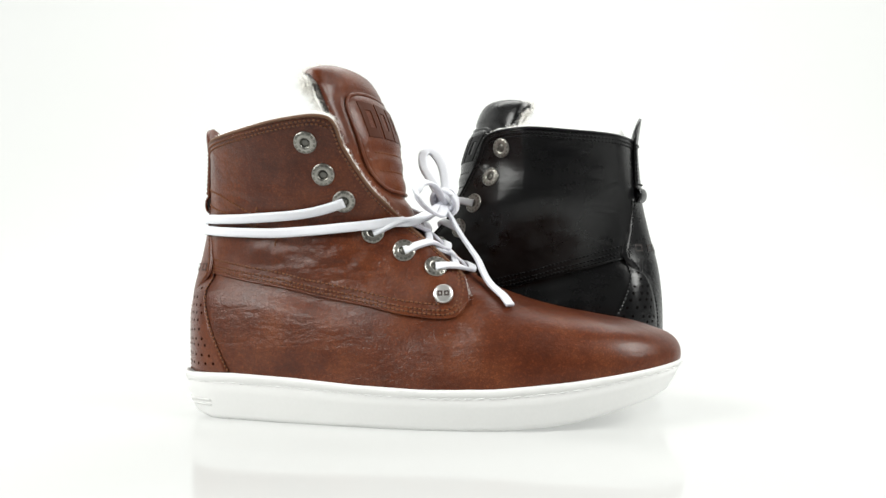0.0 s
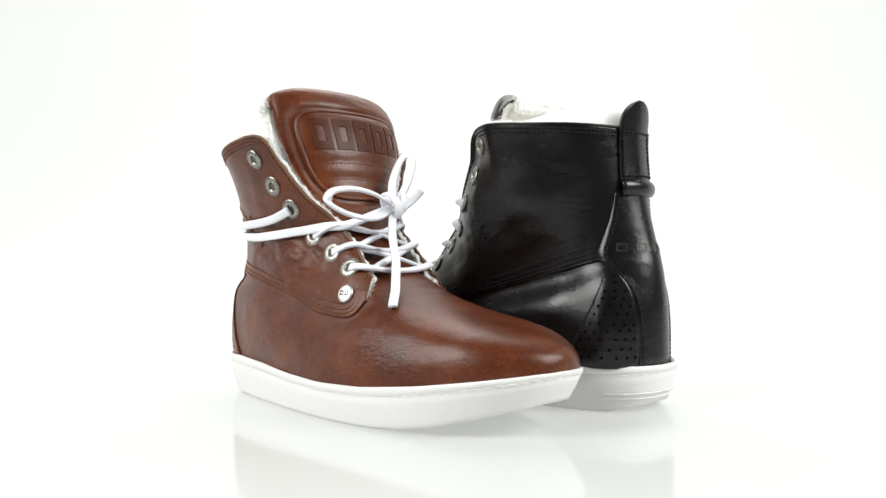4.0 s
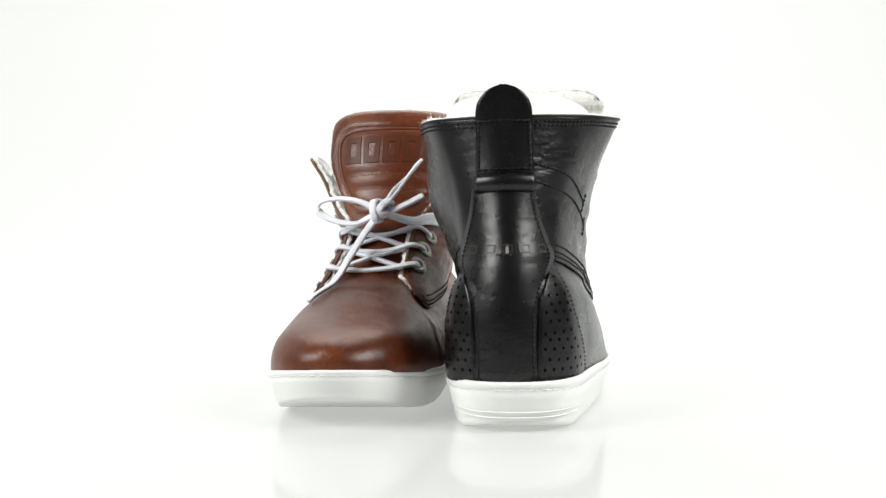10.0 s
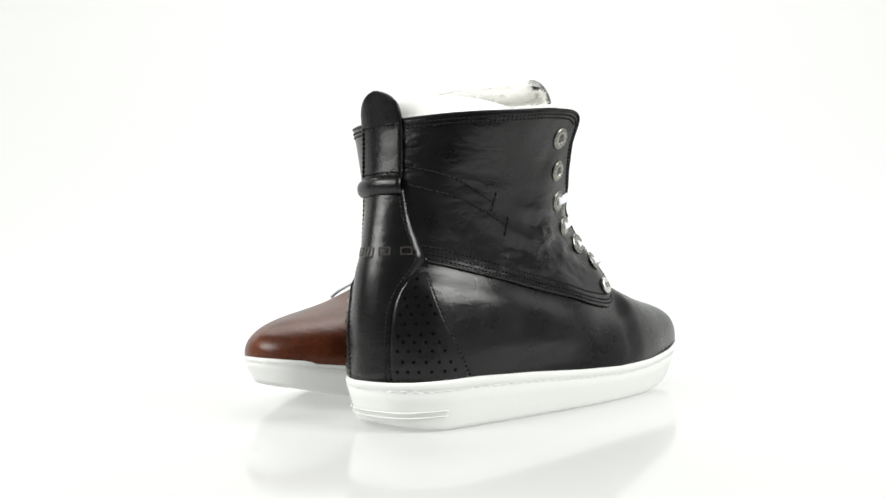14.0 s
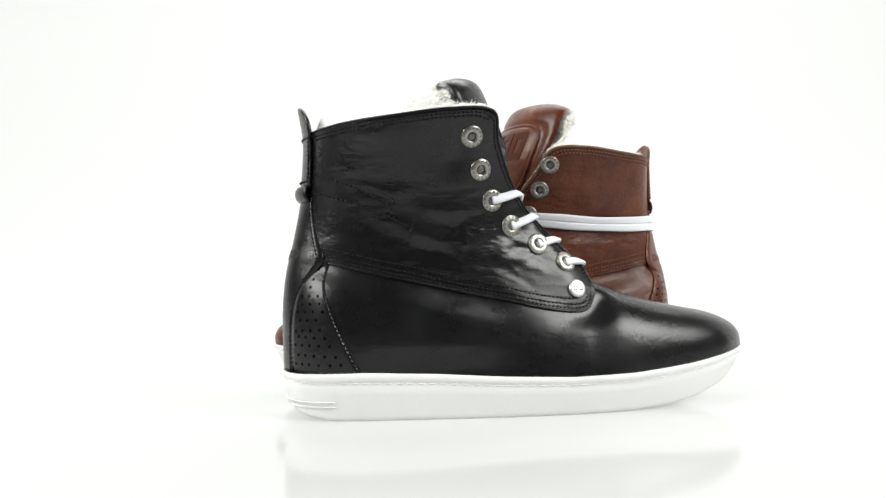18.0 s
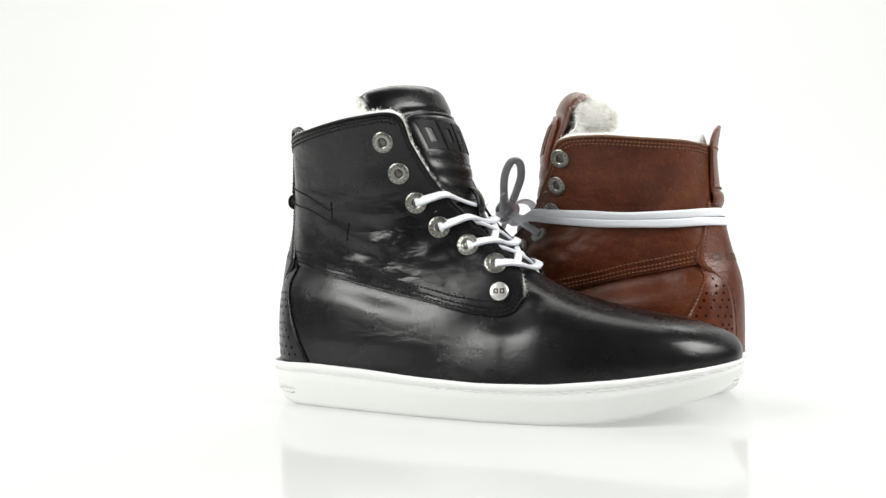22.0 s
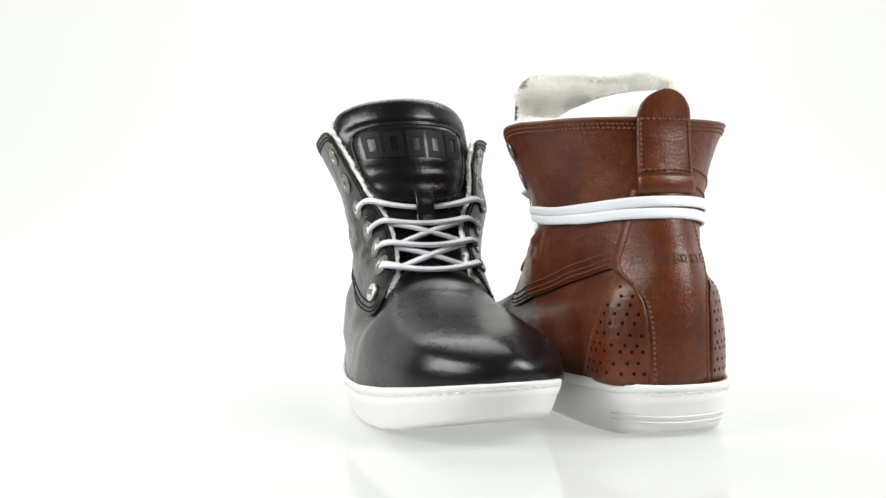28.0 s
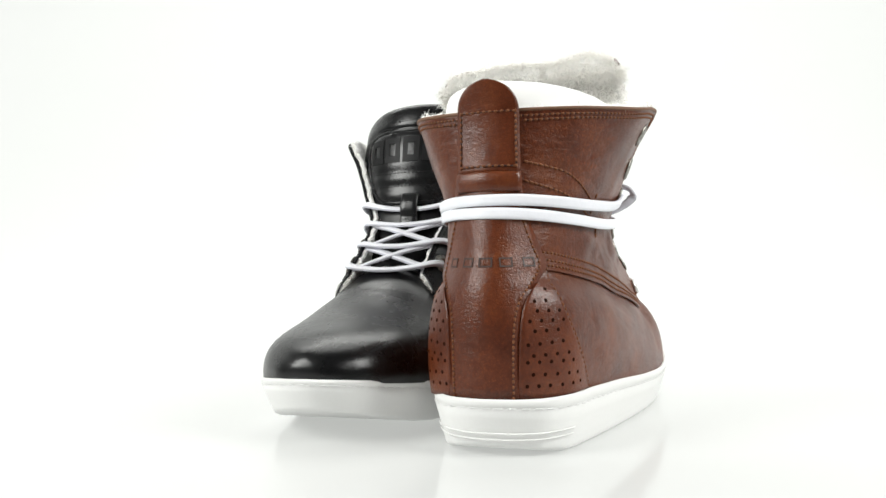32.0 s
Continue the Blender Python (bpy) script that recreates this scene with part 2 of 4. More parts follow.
def ribbon(path, face, width, thick):
    """A flat lace: its broad side looks along face (one normal a point)."""
    p, nrm = np.array(path, float), np.array(face, float)
    t = np.gradient(p, axis=0)
    t /= np.linalg.norm(t, axis=1, keepdims=True) + 1e-12
    nrm = nrm - t * (nrm * t).sum(1, keepdims=True)
    nrm /= np.linalg.norm(nrm, axis=1, keepdims=True) + 1e-12
    side = np.cross(t, nrm)
    w, h = width / 2, thick / 2
    prof = [(-w, -0.5 * h), (-w, 0.5 * h), (-0.86 * w, h), (-0.4 * w, 1.12 * h), (0.4 * w, 1.12 * h), (0.86 * w, h), (w, 0.5 * h),
            (w, -0.5 * h), (0.86 * w, -h), (-0.86 * w, -h)]
    verts = [p[i] + a * side[i] + b * nrm[i] for i in range(len(p)) for a, b in prof]
    m, n = len(prof), len(p)
    faces = [(i * m + k, i * m + (k + 1) % m, (i + 1) * m + (k + 1) % m, (i + 1) * m + k) for i in range(n - 1) for k in range(m)]
    faces += [tuple(range(m))[::-1], tuple((n - 1) * m + k for k in range(m))]
    return verts, faces


# ------------------------------------------------------------ the boot's lines, in millimetres: x to the toe, y to the inner side
OUTLINE = [(-5.4, -3), (-4.0, -18.3), (2, -30.7), (12.5, -39), (26, -45), (50, -51), (80, -57.5), (120, -66), (160, -72), (195, -73),
           (230, -70), (258, -63), (281, -51.5), (296.5, -36), (303.4, -16), (300.3, 0), (291, 12), (275, 21.5), (250, 30), (215, 36),
           (180, 38), (140, 37), (100, 36), (65, 36), (40, 35.6), (18, 30.4), (3.2, 20.6), (-3.5, 8.6)]


def mid_y(x):
    return np.interp(x, [16, 45, 80, 120, 160, 200, 260, 303], [-3, -7.5, -10.5, -13, -16, -18, -16, -15])


def rim_z(x):
    return np.interp(x, [-5, 40, 80, 120, 160, 200, 240, 270, 303], [25.5, 26.3, 24.8, 22.2, 20.6, 21.2, 24.6, 28.2, 32.6])


def tread_z(x):
    return np.interp(x, [-5, 6, 22, 200, 225, 246, 268, 286, 303], [5.0, 0.7, -2.5, -2.5, -0.8, 2.5, 8.0, 13.0, 18.5])


def flare(x):
    """How far the sole's wall leans in towards the ground: most at the toe and the heel."""
    return np.interp(x, [-5, 25, 70, 200, 250, 280, 303], [1.3, 1.25, 1.1, 1.2, 1.3, 1.4, 1.5])


# outer side: bottom, middle and top line of the lower body (toe to heel) and of the quarter (front edge to heel)
VAMP = ([(301, -15, 0), (294.5, -35.5, 0), (269.5, -56, 0), (230, -66.5, 0), (198, -70.5, 0), (172, -70, 0), (145, -67.5, 0), (112, -61.5, 0),
         (78, -54, 0), (45, -46.5, 0), (14, -35, 0), (-2.2, -3, 0)],
        [(299.6, -15, 42.5), (289.5, -32, 45.5), (265, -47.8, 50.5), (228, -55, 55), (196, -57.2, 60.5), (172, -53.5, 68), (146, -60, 55),
         (113, -57, 54), (79, -52, 56), (46, -46, 58), (14, -34.5, 60), (-3.0, -3, 60)],
        [(288, -15, 49.3), (271, -16, 55), (248, -16, 59.3), (222, -16, 66), (199, -17, 75.5), (172, -16, 88), (146, -47, 84), (112, -50, 81),
         (78, -46, 86), (46, -39, 91), (17, -26, 96), (1.5, -3, 97)])
QUARTER = ([(183.5, -51.5, 69), (174, -56.8, 58.8), (148, -59, 61), (125, -56.5, 66.5), (100, -52, 71.5), (85, -49.5, 75), (68, -47, 79),
            (48, -42, 83.5), (22, -29.5, 90), (0.5, -3, 93)],
           [(182.5, -48.8, 75), (166, -51, 81), (142, -49, 91), (120, -50, 103), (100, -53, 117), (86, -53, 122), (72, -50.5, 122),
            (50, -44.5, 124), (24, -30.5, 128), (9.5, -3, 128)],
           [(180, -43.5, 83), (161, -40, 102), (142, -42, 121), (129, -51.5, 138), (118.5, -62, 160), (113, -70.5, 176.5), (88, -72, 177),
            (58, -64.5, 173.5), (28, -43.5, 171), (13, -3, 169.5)])
# inner side of the shaft: fuller at the ankle than the outer side
INNER = ([(183.5, 16.5, 69), (174, 23.5, 58.8), (148, 28, 61), (125, 30, 66.5), (100, 28.5, 71.5), (85, 28, 75), (68, 27.5, 79), (48, 26.5, 83.5),
          (22, 22, 90), (0.5, -3, 93)],
         [(182.5, 13.5, 75), (166, 19.5, 81), (142, 25, 92), (120, 32, 104), (100, 36.5, 117), (86, 38, 122), (72, 37, 122), (50, 33.5, 124),
          (24, 23.5, 128), (9.5, -3, 128)],
         [(180, 8, 82), (161, 10, 102), (142, 15, 121), (131, 25, 138), (120, 36, 158), (112, 43, 174), (88, 51, 176), (58, 48.5, 173.5),
          (28, 35, 171), (13, -3, 169.5)])


def other(g):
    """The inner side of the boot: the outer side mirrored at the foot's middle line."""
    h = np.array(g, float)
    h[..., 1] = 2 * mid_y(h[..., 0]) - h[..., 1]
    return h


def lofted(lines, nu, nv, feather=False):
    flip = lambda p: np.array([p[0], 2 * float(mid_y(0 if p[0] < 60 else 300)) - p[1], p[2]])
    a, b, c = (spline(k, nu, first=flip(k[1]) if feather and i < 2 else None, last=flip(k[-2])) for i, k in enumerate(lines))
    if feather:
        ridge = np.arange(nu) <= (nu - 1) * 5 / 11
        c[ridge, 1] = mid_y(c[ridge, 0])
        a[0, 1], b[0, 1] = mid_y(a[0, 0]), mid_y(b[0, 0])
        a[:, 2] = rim_z(a[:, 0]) - 1.5
    v = np.linspace(0, 1, nv)[None, :, None]
    a, b, c = a[:, None], b[:, None], c[:, None]
    g = a * (1 - v) * (1 - 2 * v) + b * 4 * v * (1 - v) + c * v * (2 * v - 1)
    if feather:
        # both halves meet in one curve over the middle line
        slope = np.gradient(c[:, 0, 2]) / np.gradient(c[:, 0, 0])
        turn = a[:, 0] - 4 * b[:, 0] + 3 * c[:, 0]
        lack = np.clip(slope * turn[:, 0] - turn[:, 2], -45, 45) * ridge
        lack[:34] *= 0.5 - 0.5 * np.cos(np.linspace(0, math.pi, 34))
        last = int(ridge.sum())
        lack[last - 8:last] *= np.linspace(1, 0.3, 8)
        g[..., 2] += lack[:, None] * (v ** 4 * (v - 1))[..., 0]
    return g


def wrinkle(g, amount, seed):
    """Soft folds of worn leather: a few long ridges round the ankle, a faint swell elsewhere."""
    n = normals_of(g)
    out = g.copy()
    for i in range(g.shape[0]):
        for j in range(g.shape[1]):
            x, y, z = g[i, j]
            w = math.exp(-((z - 102) / 21) ** 2) * math.exp(-((x - 110) / 56) ** 2)
            side = min(1.0, abs(y - float(mid_y(x))) / 24)
            side = side * side * (3 - 2 * side)
            swell = noise.noise(Vector((x * 0.018 + seed, y * 0.02, z * 0.028)))
            run = z + 0.42 * x + 9 * noise.noise(Vector((x * 0.02, z * 0.02, seed)))
            ridge = math.sin(2 * math.pi * run / 21.0)
            ridge = ridge * (0.6 + 0.4 * abs(ridge)) * max(0.0, 0.35 + 1.1 * noise.noise(Vector((x * 0.017 + 5, z * 0.012, seed + 3))))
            crump = noise.noise(Vector((x * 0.042 + 0.035 * z + seed, y * 0.01, z * 0.088 - 0.03 * x)))
            fine = noise.noise(Vector((x * 0.075 + seed, y * 0.02, z * 0.15 + 0.05 * x)))
            small = 1.7 * math.sqrt(crump * crump + 0.0015) + 0.9 * math.sqrt(fine * fine + 0.003) - 0.5
            low = noise.noise(Vector((x * 0.045 + seed + 7, y * 0.03, z * 0.062))) * min(1.0, max(0.0, (205 - x) / 30))
            swell += low * (0.65 if z < 150 else 0.3) * (1.6 if amount < 1 else 1.0)
            out[i, j] += n[i, j] * amount * side * (0.28 * swell + w * (0.55 * ridge + 0.4 * small))
    return out


def tuck(g, cover, out):
    """Lays the lower body's upper edge under the quarter that is sewn on it."""
    nrm = normals_of(cover) * out
    tree = BVHTree.FromPolygons([Vector(p) for p in cover.reshape(-1, 3)], quads(*cover.shape[:2]))
    h = g.copy()
    for i in range(g.shape[0]):
        for j in range(g.shape[1]):
            p = Vector(g[i, j])
            place, n, k, far = tree.find_nearest(p)
            if far > 26:
                continue
            a, b = divmod(k, cover.shape[1] - 1)
            n = Vector(nrm[min(a, cover.shape[0] - 1), b])
            d = (p - place).dot(n)
            aside = (p - place - n * d).length
            if aside > 15:
                continue
            k = 1 - min(1.0, aside / 15.0)
            k = k * k * (3 - 2 * k)
            low = -99 if aside < 0.4 or place.x > 165 else -1.3
            h[i, j] = np.array(p + n * (min(max(d, low), -1.0) - d) * k)
    moved = np.abs(h - g).max(axis=2) > 0.02
    for _ in range(3):
        moved[1:-1, 1:-1] |= moved[:-2, 1:-1] | moved[2:, 1:-1] | moved[1:-1, :-2] | moved[1:-1, 2:]
    for _ in range(8):
        m = h.copy()
        m[1:-1, 1:-1] = 0.5 * h[1:-1, 1:-1] + 0.125 * (h[:-2, 1:-1] + h[2:, 1:-1] + h[1:-1, :-2] + h[1:-1, 2:])
        h = np.where(moved[..., None], m, h)
    h[-1] = np.where(moved[-1][:, None], h[-2], h[-1])
    h[-1, :, 1] = g[-1, :, 1]
    return h


def eased(g, rounds=6):
    """Evens a grid out, along its edges too."""
    g = np.array(g, float)
    for _ in range(rounds):
        g[1:-1] = 0.25 * g[:-2] + 0.5 * g[1:-1] + 0.25 * g[2:]
        g[:, 1:-1] = 0.25 * g[:, :-2] + 0.5 * g[:, 1:-1] + 0.25 * g[:, 2:]
    return g


def crowned(g, columns, deep=28, rounds=140):
    """Evens the toe's top across the middle line, where the mirrored half joins."""
    g = g.copy()
    fade = np.ones(columns)
    fade[:30] = 0.5 - 0.5 * np.cos(np.linspace(0, math.pi, 30))
    fade[-8:] = np.linspace(1, 0, 8)
    for _ in range(rounds):
        near = g[:columns, -deep - 1:]
        m = near.copy()
        m[:, 1:-1] = 0.25 * near[:, :-2] + 0.5 * near[:, 1:-1] + 0.25 * near[:, 2:]
        m[:, -1] = 0.5 * near[:, -1] + 0.5 * near[:, -2]
        k = fade[:, None] * np.linspace(0, 1, deep + 1)[None, :]
        for axis in (0, 2):
            near[..., axis] += (m[..., axis] - near[..., axis]) * k
    g[:columns, -1, 1] = mid_y(g[:columns, -1, 0])
    return g


def rounded_toe(bm, rounds=90):
    """Evens the toe cap of the joined lower body, without shrinking it."""
    bm.verts.ensure_lookup_table()
    co = np.array([v.co for v in bm.verts]) / M
    e = np.array([[a.index for a in k.verts] for k in bm.edges])
    count = np.bincount(e.ravel(), minlength=len(co))[:, None]
    x, z = co[:, 0], co[:, 2]
    k = np.clip((x - 205) / 25, 0, 1) * np.clip((z - rim_z(x) - 3) / 6, 0, 1)
    for r in range(rounds):
        total = np.zeros_like(co)
        np.add.at(total, e[:, 0], co[e[:, 1]])
        np.add.at(total, e[:, 1], co[e[:, 0]])
        co = co + (total / count - co) * (k * (0.6 if r % 2 == 0 else -0.61))[:, None]
    for v, p in zip(bm.verts, co):
        v.co = p * M


def seam_row(g, n, d, climb, lift):
    """A line at distance d from a sheet's front and bottom edges: down the front, round the corner, to the heel."""
    along = np.linalg.norm(np.diff(g, axis=0), axis=2)
    upward = np.linalg.norm(np.diff(g, axis=1), axis=2)
    path, face = [], []
    first = np.cumsum(upward[0])
    top = int(np.searchsorted(first, climb))
    low = int(np.searchsorted(first, d + 5))
    for j in range(top, low, -1):
        i = int(np.searchsorted(np.cumsum(along[:, j]), d)) + 1
        path.append(g[i, j])
        face.append(n[i, j])
    begin = int(np.searchsorted(np.cumsum(along[:, 0]), d + 5))
    for i in range(begin, g.shape[0] - 14):
        run = np.r_[0, np.cumsum(upward[i])]
        j = int(np.searchsorted(run, d)) - 1
        f = (d - run[j]) / (run[j + 1] - run[j])
        path.append(g[i, j] * (1 - f) + g[i, j + 1] * f)
        face.append(n[i, j])
    path, face = np.array(path), np.array(face)
    for _ in range(5):
        path[1:-1] = 0.25 * path[:-2] + 0.5 * path[1:-1] + 0.25 * path[2:]
    path = path + face * lift
    q = evenly(path, 2.6)
    near = [int(np.argmin(((path - p) ** 2).sum(1))) for p in q]
    return q, face[near]


def heel_sag(x, z):
    """The brown boot's seam sits lower at the heel."""
    return 3.2 * np.exp(-((z - 90) / 14) ** 2) * np.clip(1.1 - x / 70, 0, 1)


def bent(p, soft):
    """The brown boot's shaft sits lower and more open, tied in at the ankle."""
    if not soft:
        return p
    q = np.array(p, float)
    x, y, z = q[..., 0], q[..., 1], q[..., 2]
    up = np.clip((z - 60) / 60, 0, 1)
    flare = np.clip((z - 135) / 45, 0, 1) * np.clip((x - 40) / 60, 0, 1)
    c = mid_y(x)
    pinch = np.exp(-((z - 117) / 16) ** 2) * np.clip((x - 5) / 60, 0, 1)
    q[..., 1] = c + (y - c) * (1 + 0.07 * flare - 0.10 * pinch)
    q[..., 1] += 5.0 * np.clip((z - 138) / 34, 0, 1) * np.clip((x - 88) / 22, 0, 1) * (y > c)
    q[..., 2] = z - 4.0 * up - 2.2 * np.clip((z - 128) / 45, 0, 1) - heel_sag(x, z)
    q[..., 0] = x - 3.0 * np.clip((z - 100) / 60, 0, 1) * np.clip((x - 60) / 40, 0, 1) + 1.5 * up * np.clip(1 - x / 60, 0, 1)
    return q


M = 0.001


class Skin:
    """The boot's outer surface, on which seams, eyelets and laces lie."""

    def __init__(self, sheets):
        v, f = merge([(list(map(tuple, g.reshape(-1, 3))), quads(*g.shape[:2], 0)) for g in sheets])
        self.tree = BVHTree.FromPolygons([Vector(p) for p in v], f)

    def on(self, p, lift=0.0):
        place, n, _, _ = self.tree.find_nearest(Vector(p))
        c = Vector((place.x if place.x > 40 else 45, float(mid_y(place.x)), min(place.z, 60) if place.x > 150 else place.z))
        if n.dot(place - c) < 0:
            n = -n
        return np.array(place + n * lift), np.array(n)

    def behind(self, y, z, lift=0.0):
        """The heel's surface as seen straight from behind."""
        place, n, _, _ = self.tree.ray_cast(Vector((-60, y, z)), Vector((1, 0, 0)))
        if place is None:
            return self.on((-20, y, z), lift)
        if n.x > 0:
            n = -n
        return np.array(place + n * lift), np.array(n)

    def line(self, points, step, lift=0.0):
        path = evenly(spline(points, 40 * len(points)), step)
        hits = [self.on(p, lift) for p in path]
        return np.array([h[0] for h in hits]), np.array([h[1] for h in hits])


def stitches(path, nrm, length=2.0, radius=0.47):
    """Thread: a short rounded bead for each stitch."""
    pieces = []
    t = np.gradient(path, axis=0)
    t /= np.linalg.norm(t, axis=1, keepdims=True) + 1e-12
    for p, d, n in zip(path, t, nrm):
        s = np.cross(n, d)
        ring = lambda o, r: [p + o * d + r * (math.cos(a) * s + math.sin(a) * n) for a in (0, 1.2566, 2.513, 3.77, 5.027)]
        v = ring(-length / 2, radius * 0.5) + ring(-length / 4, radius) + ring(length / 4, radius) + ring(length / 2, radius * 0.5)
        f = [(i * 5 + k, i * 5 + (k + 1) % 5, i * 5 + 5 + (k + 1) % 5, i * 5 + 5 + k) for i in range(3) for k in range(5)]
        f += [(4, 3, 2, 1, 0), (15, 16, 17, 18, 19)]
        pieces.append((v, f))
    return merge(pieces)


def scaled(vf):
    return [np.array(p) * M for p in vf[0]], vf[1]


def sewn(path, nrm, parent, thread, length=1.75, radius=0.66, name="stitching"):
    """A row of thread in the fine groove that it draws into the leather."""
    row = part(name, mesh_of(name, *scaled(stitches(path, nrm, length, radius)), thread), parent)
    part("stitch_groove", mesh_of("stitch_groove", *scaled(tube(path - np.array(nrm) * 0.22, 0.42, 6)), BROWN_GROOVE if thread == BROWN_THREAD else BLACK_EDGE), row)
    return row


def lathe(profile, sides, place, axis):
    """A turned piece: (radius, height) pairs about an axis."""
    z = Vector(axis).normalized()
    x = z.orthogonal().normalized()
    y = z.cross(x)
    x, y, z, o = (np.array(k) for k in (x, y, z, place))
    v = [o + z * h + r * (math.cos(2 * math.pi * k / sides) * x + math.sin(2 * math.pi * k / sides) * y)
         for r, h in profile for k in range(sides)]
    n = len(profile)
    f = [(i * sides + k, i * sides + (k + 1) % sides, (i + 1) * sides + (k + 1) % sides, (i + 1) * sides + k)
         for i in range(n - 1) for k in range(sides)]
    f += [tuple(range(sides))[::-1], tuple((n - 1) * sides + k for k in range(sides))]
    return v, f


def tufts(points, nrm, length, seed, per=1, spread=0.7, width=0.35):
    """Fleece hair: thin curled blades standing on points."""
    rng = np.random.default_rng(seed)
    p, d = np.repeat(points, per, 0), np.repeat(nrm, per, 0)
    k = len(p)
    p = p + rng.normal(0, 0.7, (k, 3))
    d = d + rng.normal(0, spread, (k, 3))
    d /= np.linalg.norm(d, axis=1, keepdims=True)
    s = np.cross(d, rng.normal(0, 1, (k, 3)))
    s /= np.linalg.norm(s, axis=1, keepdims=True) + 1e-9
    ln = length * rng.uniform(0.5, 1.25, (k, 1))
    bend = rng.normal(0, 0.35, (k, 3))
    q = p + d * ln * 0.55
    r = p + (d + bend) * ln
    v = np.stack([p - s * width, p + s * width, q - s * width * 0.8, q + s * width * 0.8, r], 1).reshape(-1, 3)
    f = []
    for i in range(k):
        b = 5 * i
        f += [(b, b + 1, b + 3, b + 2), (b + 2, b + 3, b + 4)]
    return v, f


# ------------------------------------------------------------ the set
def build_set():
    # a table top of white acrylic that ends just before the camera, and the sheet that rises behind it
    x0, x1, y0, y1, top, low = -2.25, 2.25, -0.42, 1.64, -0.0022, -0.0142
    corners = [(x0, y0), (x1, y0), (x1, y1), (x0, y1)]
    v = [(x, y, z) for z in (low, top) for x, y in corners]
    f = [(4, 5, 6, 7), (3, 2, 1, 0)] + [(k, (k + 1) % 4, 4 + (k + 1) % 4, 4 + k) for k in range(4)]
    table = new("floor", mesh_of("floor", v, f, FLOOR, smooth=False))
    tagged(table, "glossy white acrylic table surface under the boots", "floor", kind="structure")
    prof = [(1.602, -0.0042)]
    prof += [(1.602 + 0.9 * math.sin(a), 0.9 - 0.9 * math.cos(a)) for a in np.linspace(0.12, math.pi / 2, 14)]
    prof += [(2.502, 2.6)]
    # in plan the sheet runs along the back and bends forward at both ends
    plan = [(-1.6 - 0.7 * math.cos(a), 0.902 + 0.7 * math.sin(a), -math.cos(a), math.sin(a)) for a in np.linspace(0, math.pi / 2, 12)]
    plan += [(-x, y, -dx, dy) for x, y, dx, dy in plan[::-1]]
    sheet = np.array([[(x + dx * (y1 - 1.602), y + dy * (y1 - 1.602), z) for y1, z in prof] for x, y, dx, dy in plan])
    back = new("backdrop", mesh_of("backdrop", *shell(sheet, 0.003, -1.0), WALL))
    tagged(back, "seamless plain white studio backdrop sweep", "backdrop", kind="structure")
    # the unlit studio round the table
    g = new("ground", mesh_of("ground", [(-6, -6, -0.76), (6, -6, -0.76), (6, 6, -0.76), (-6, 6, -0.76)], [(0, 1, 2, 3)], STUDIO))
    tagged(g, "dark grey studio ground below the table", "ground", kind="structure")


build_set()


# ------------------------------------------------------------ boots
def outline_at(inset, count=240):
    c = spline(OUTLINE, count, closed=True)
    t = np.roll(c, -1, 0) - np.roll(c, 1, 0)
    t /= np.linalg.norm(t, axis=1, keepdims=True)
    nrm = np.stack([t[:, 1], -t[:, 0]], 1)
    centre = np.array([140, -14])
    flip = np.sign(((c - centre) * nrm).sum(1))[:, None]
    return c - nrm * flip * inset


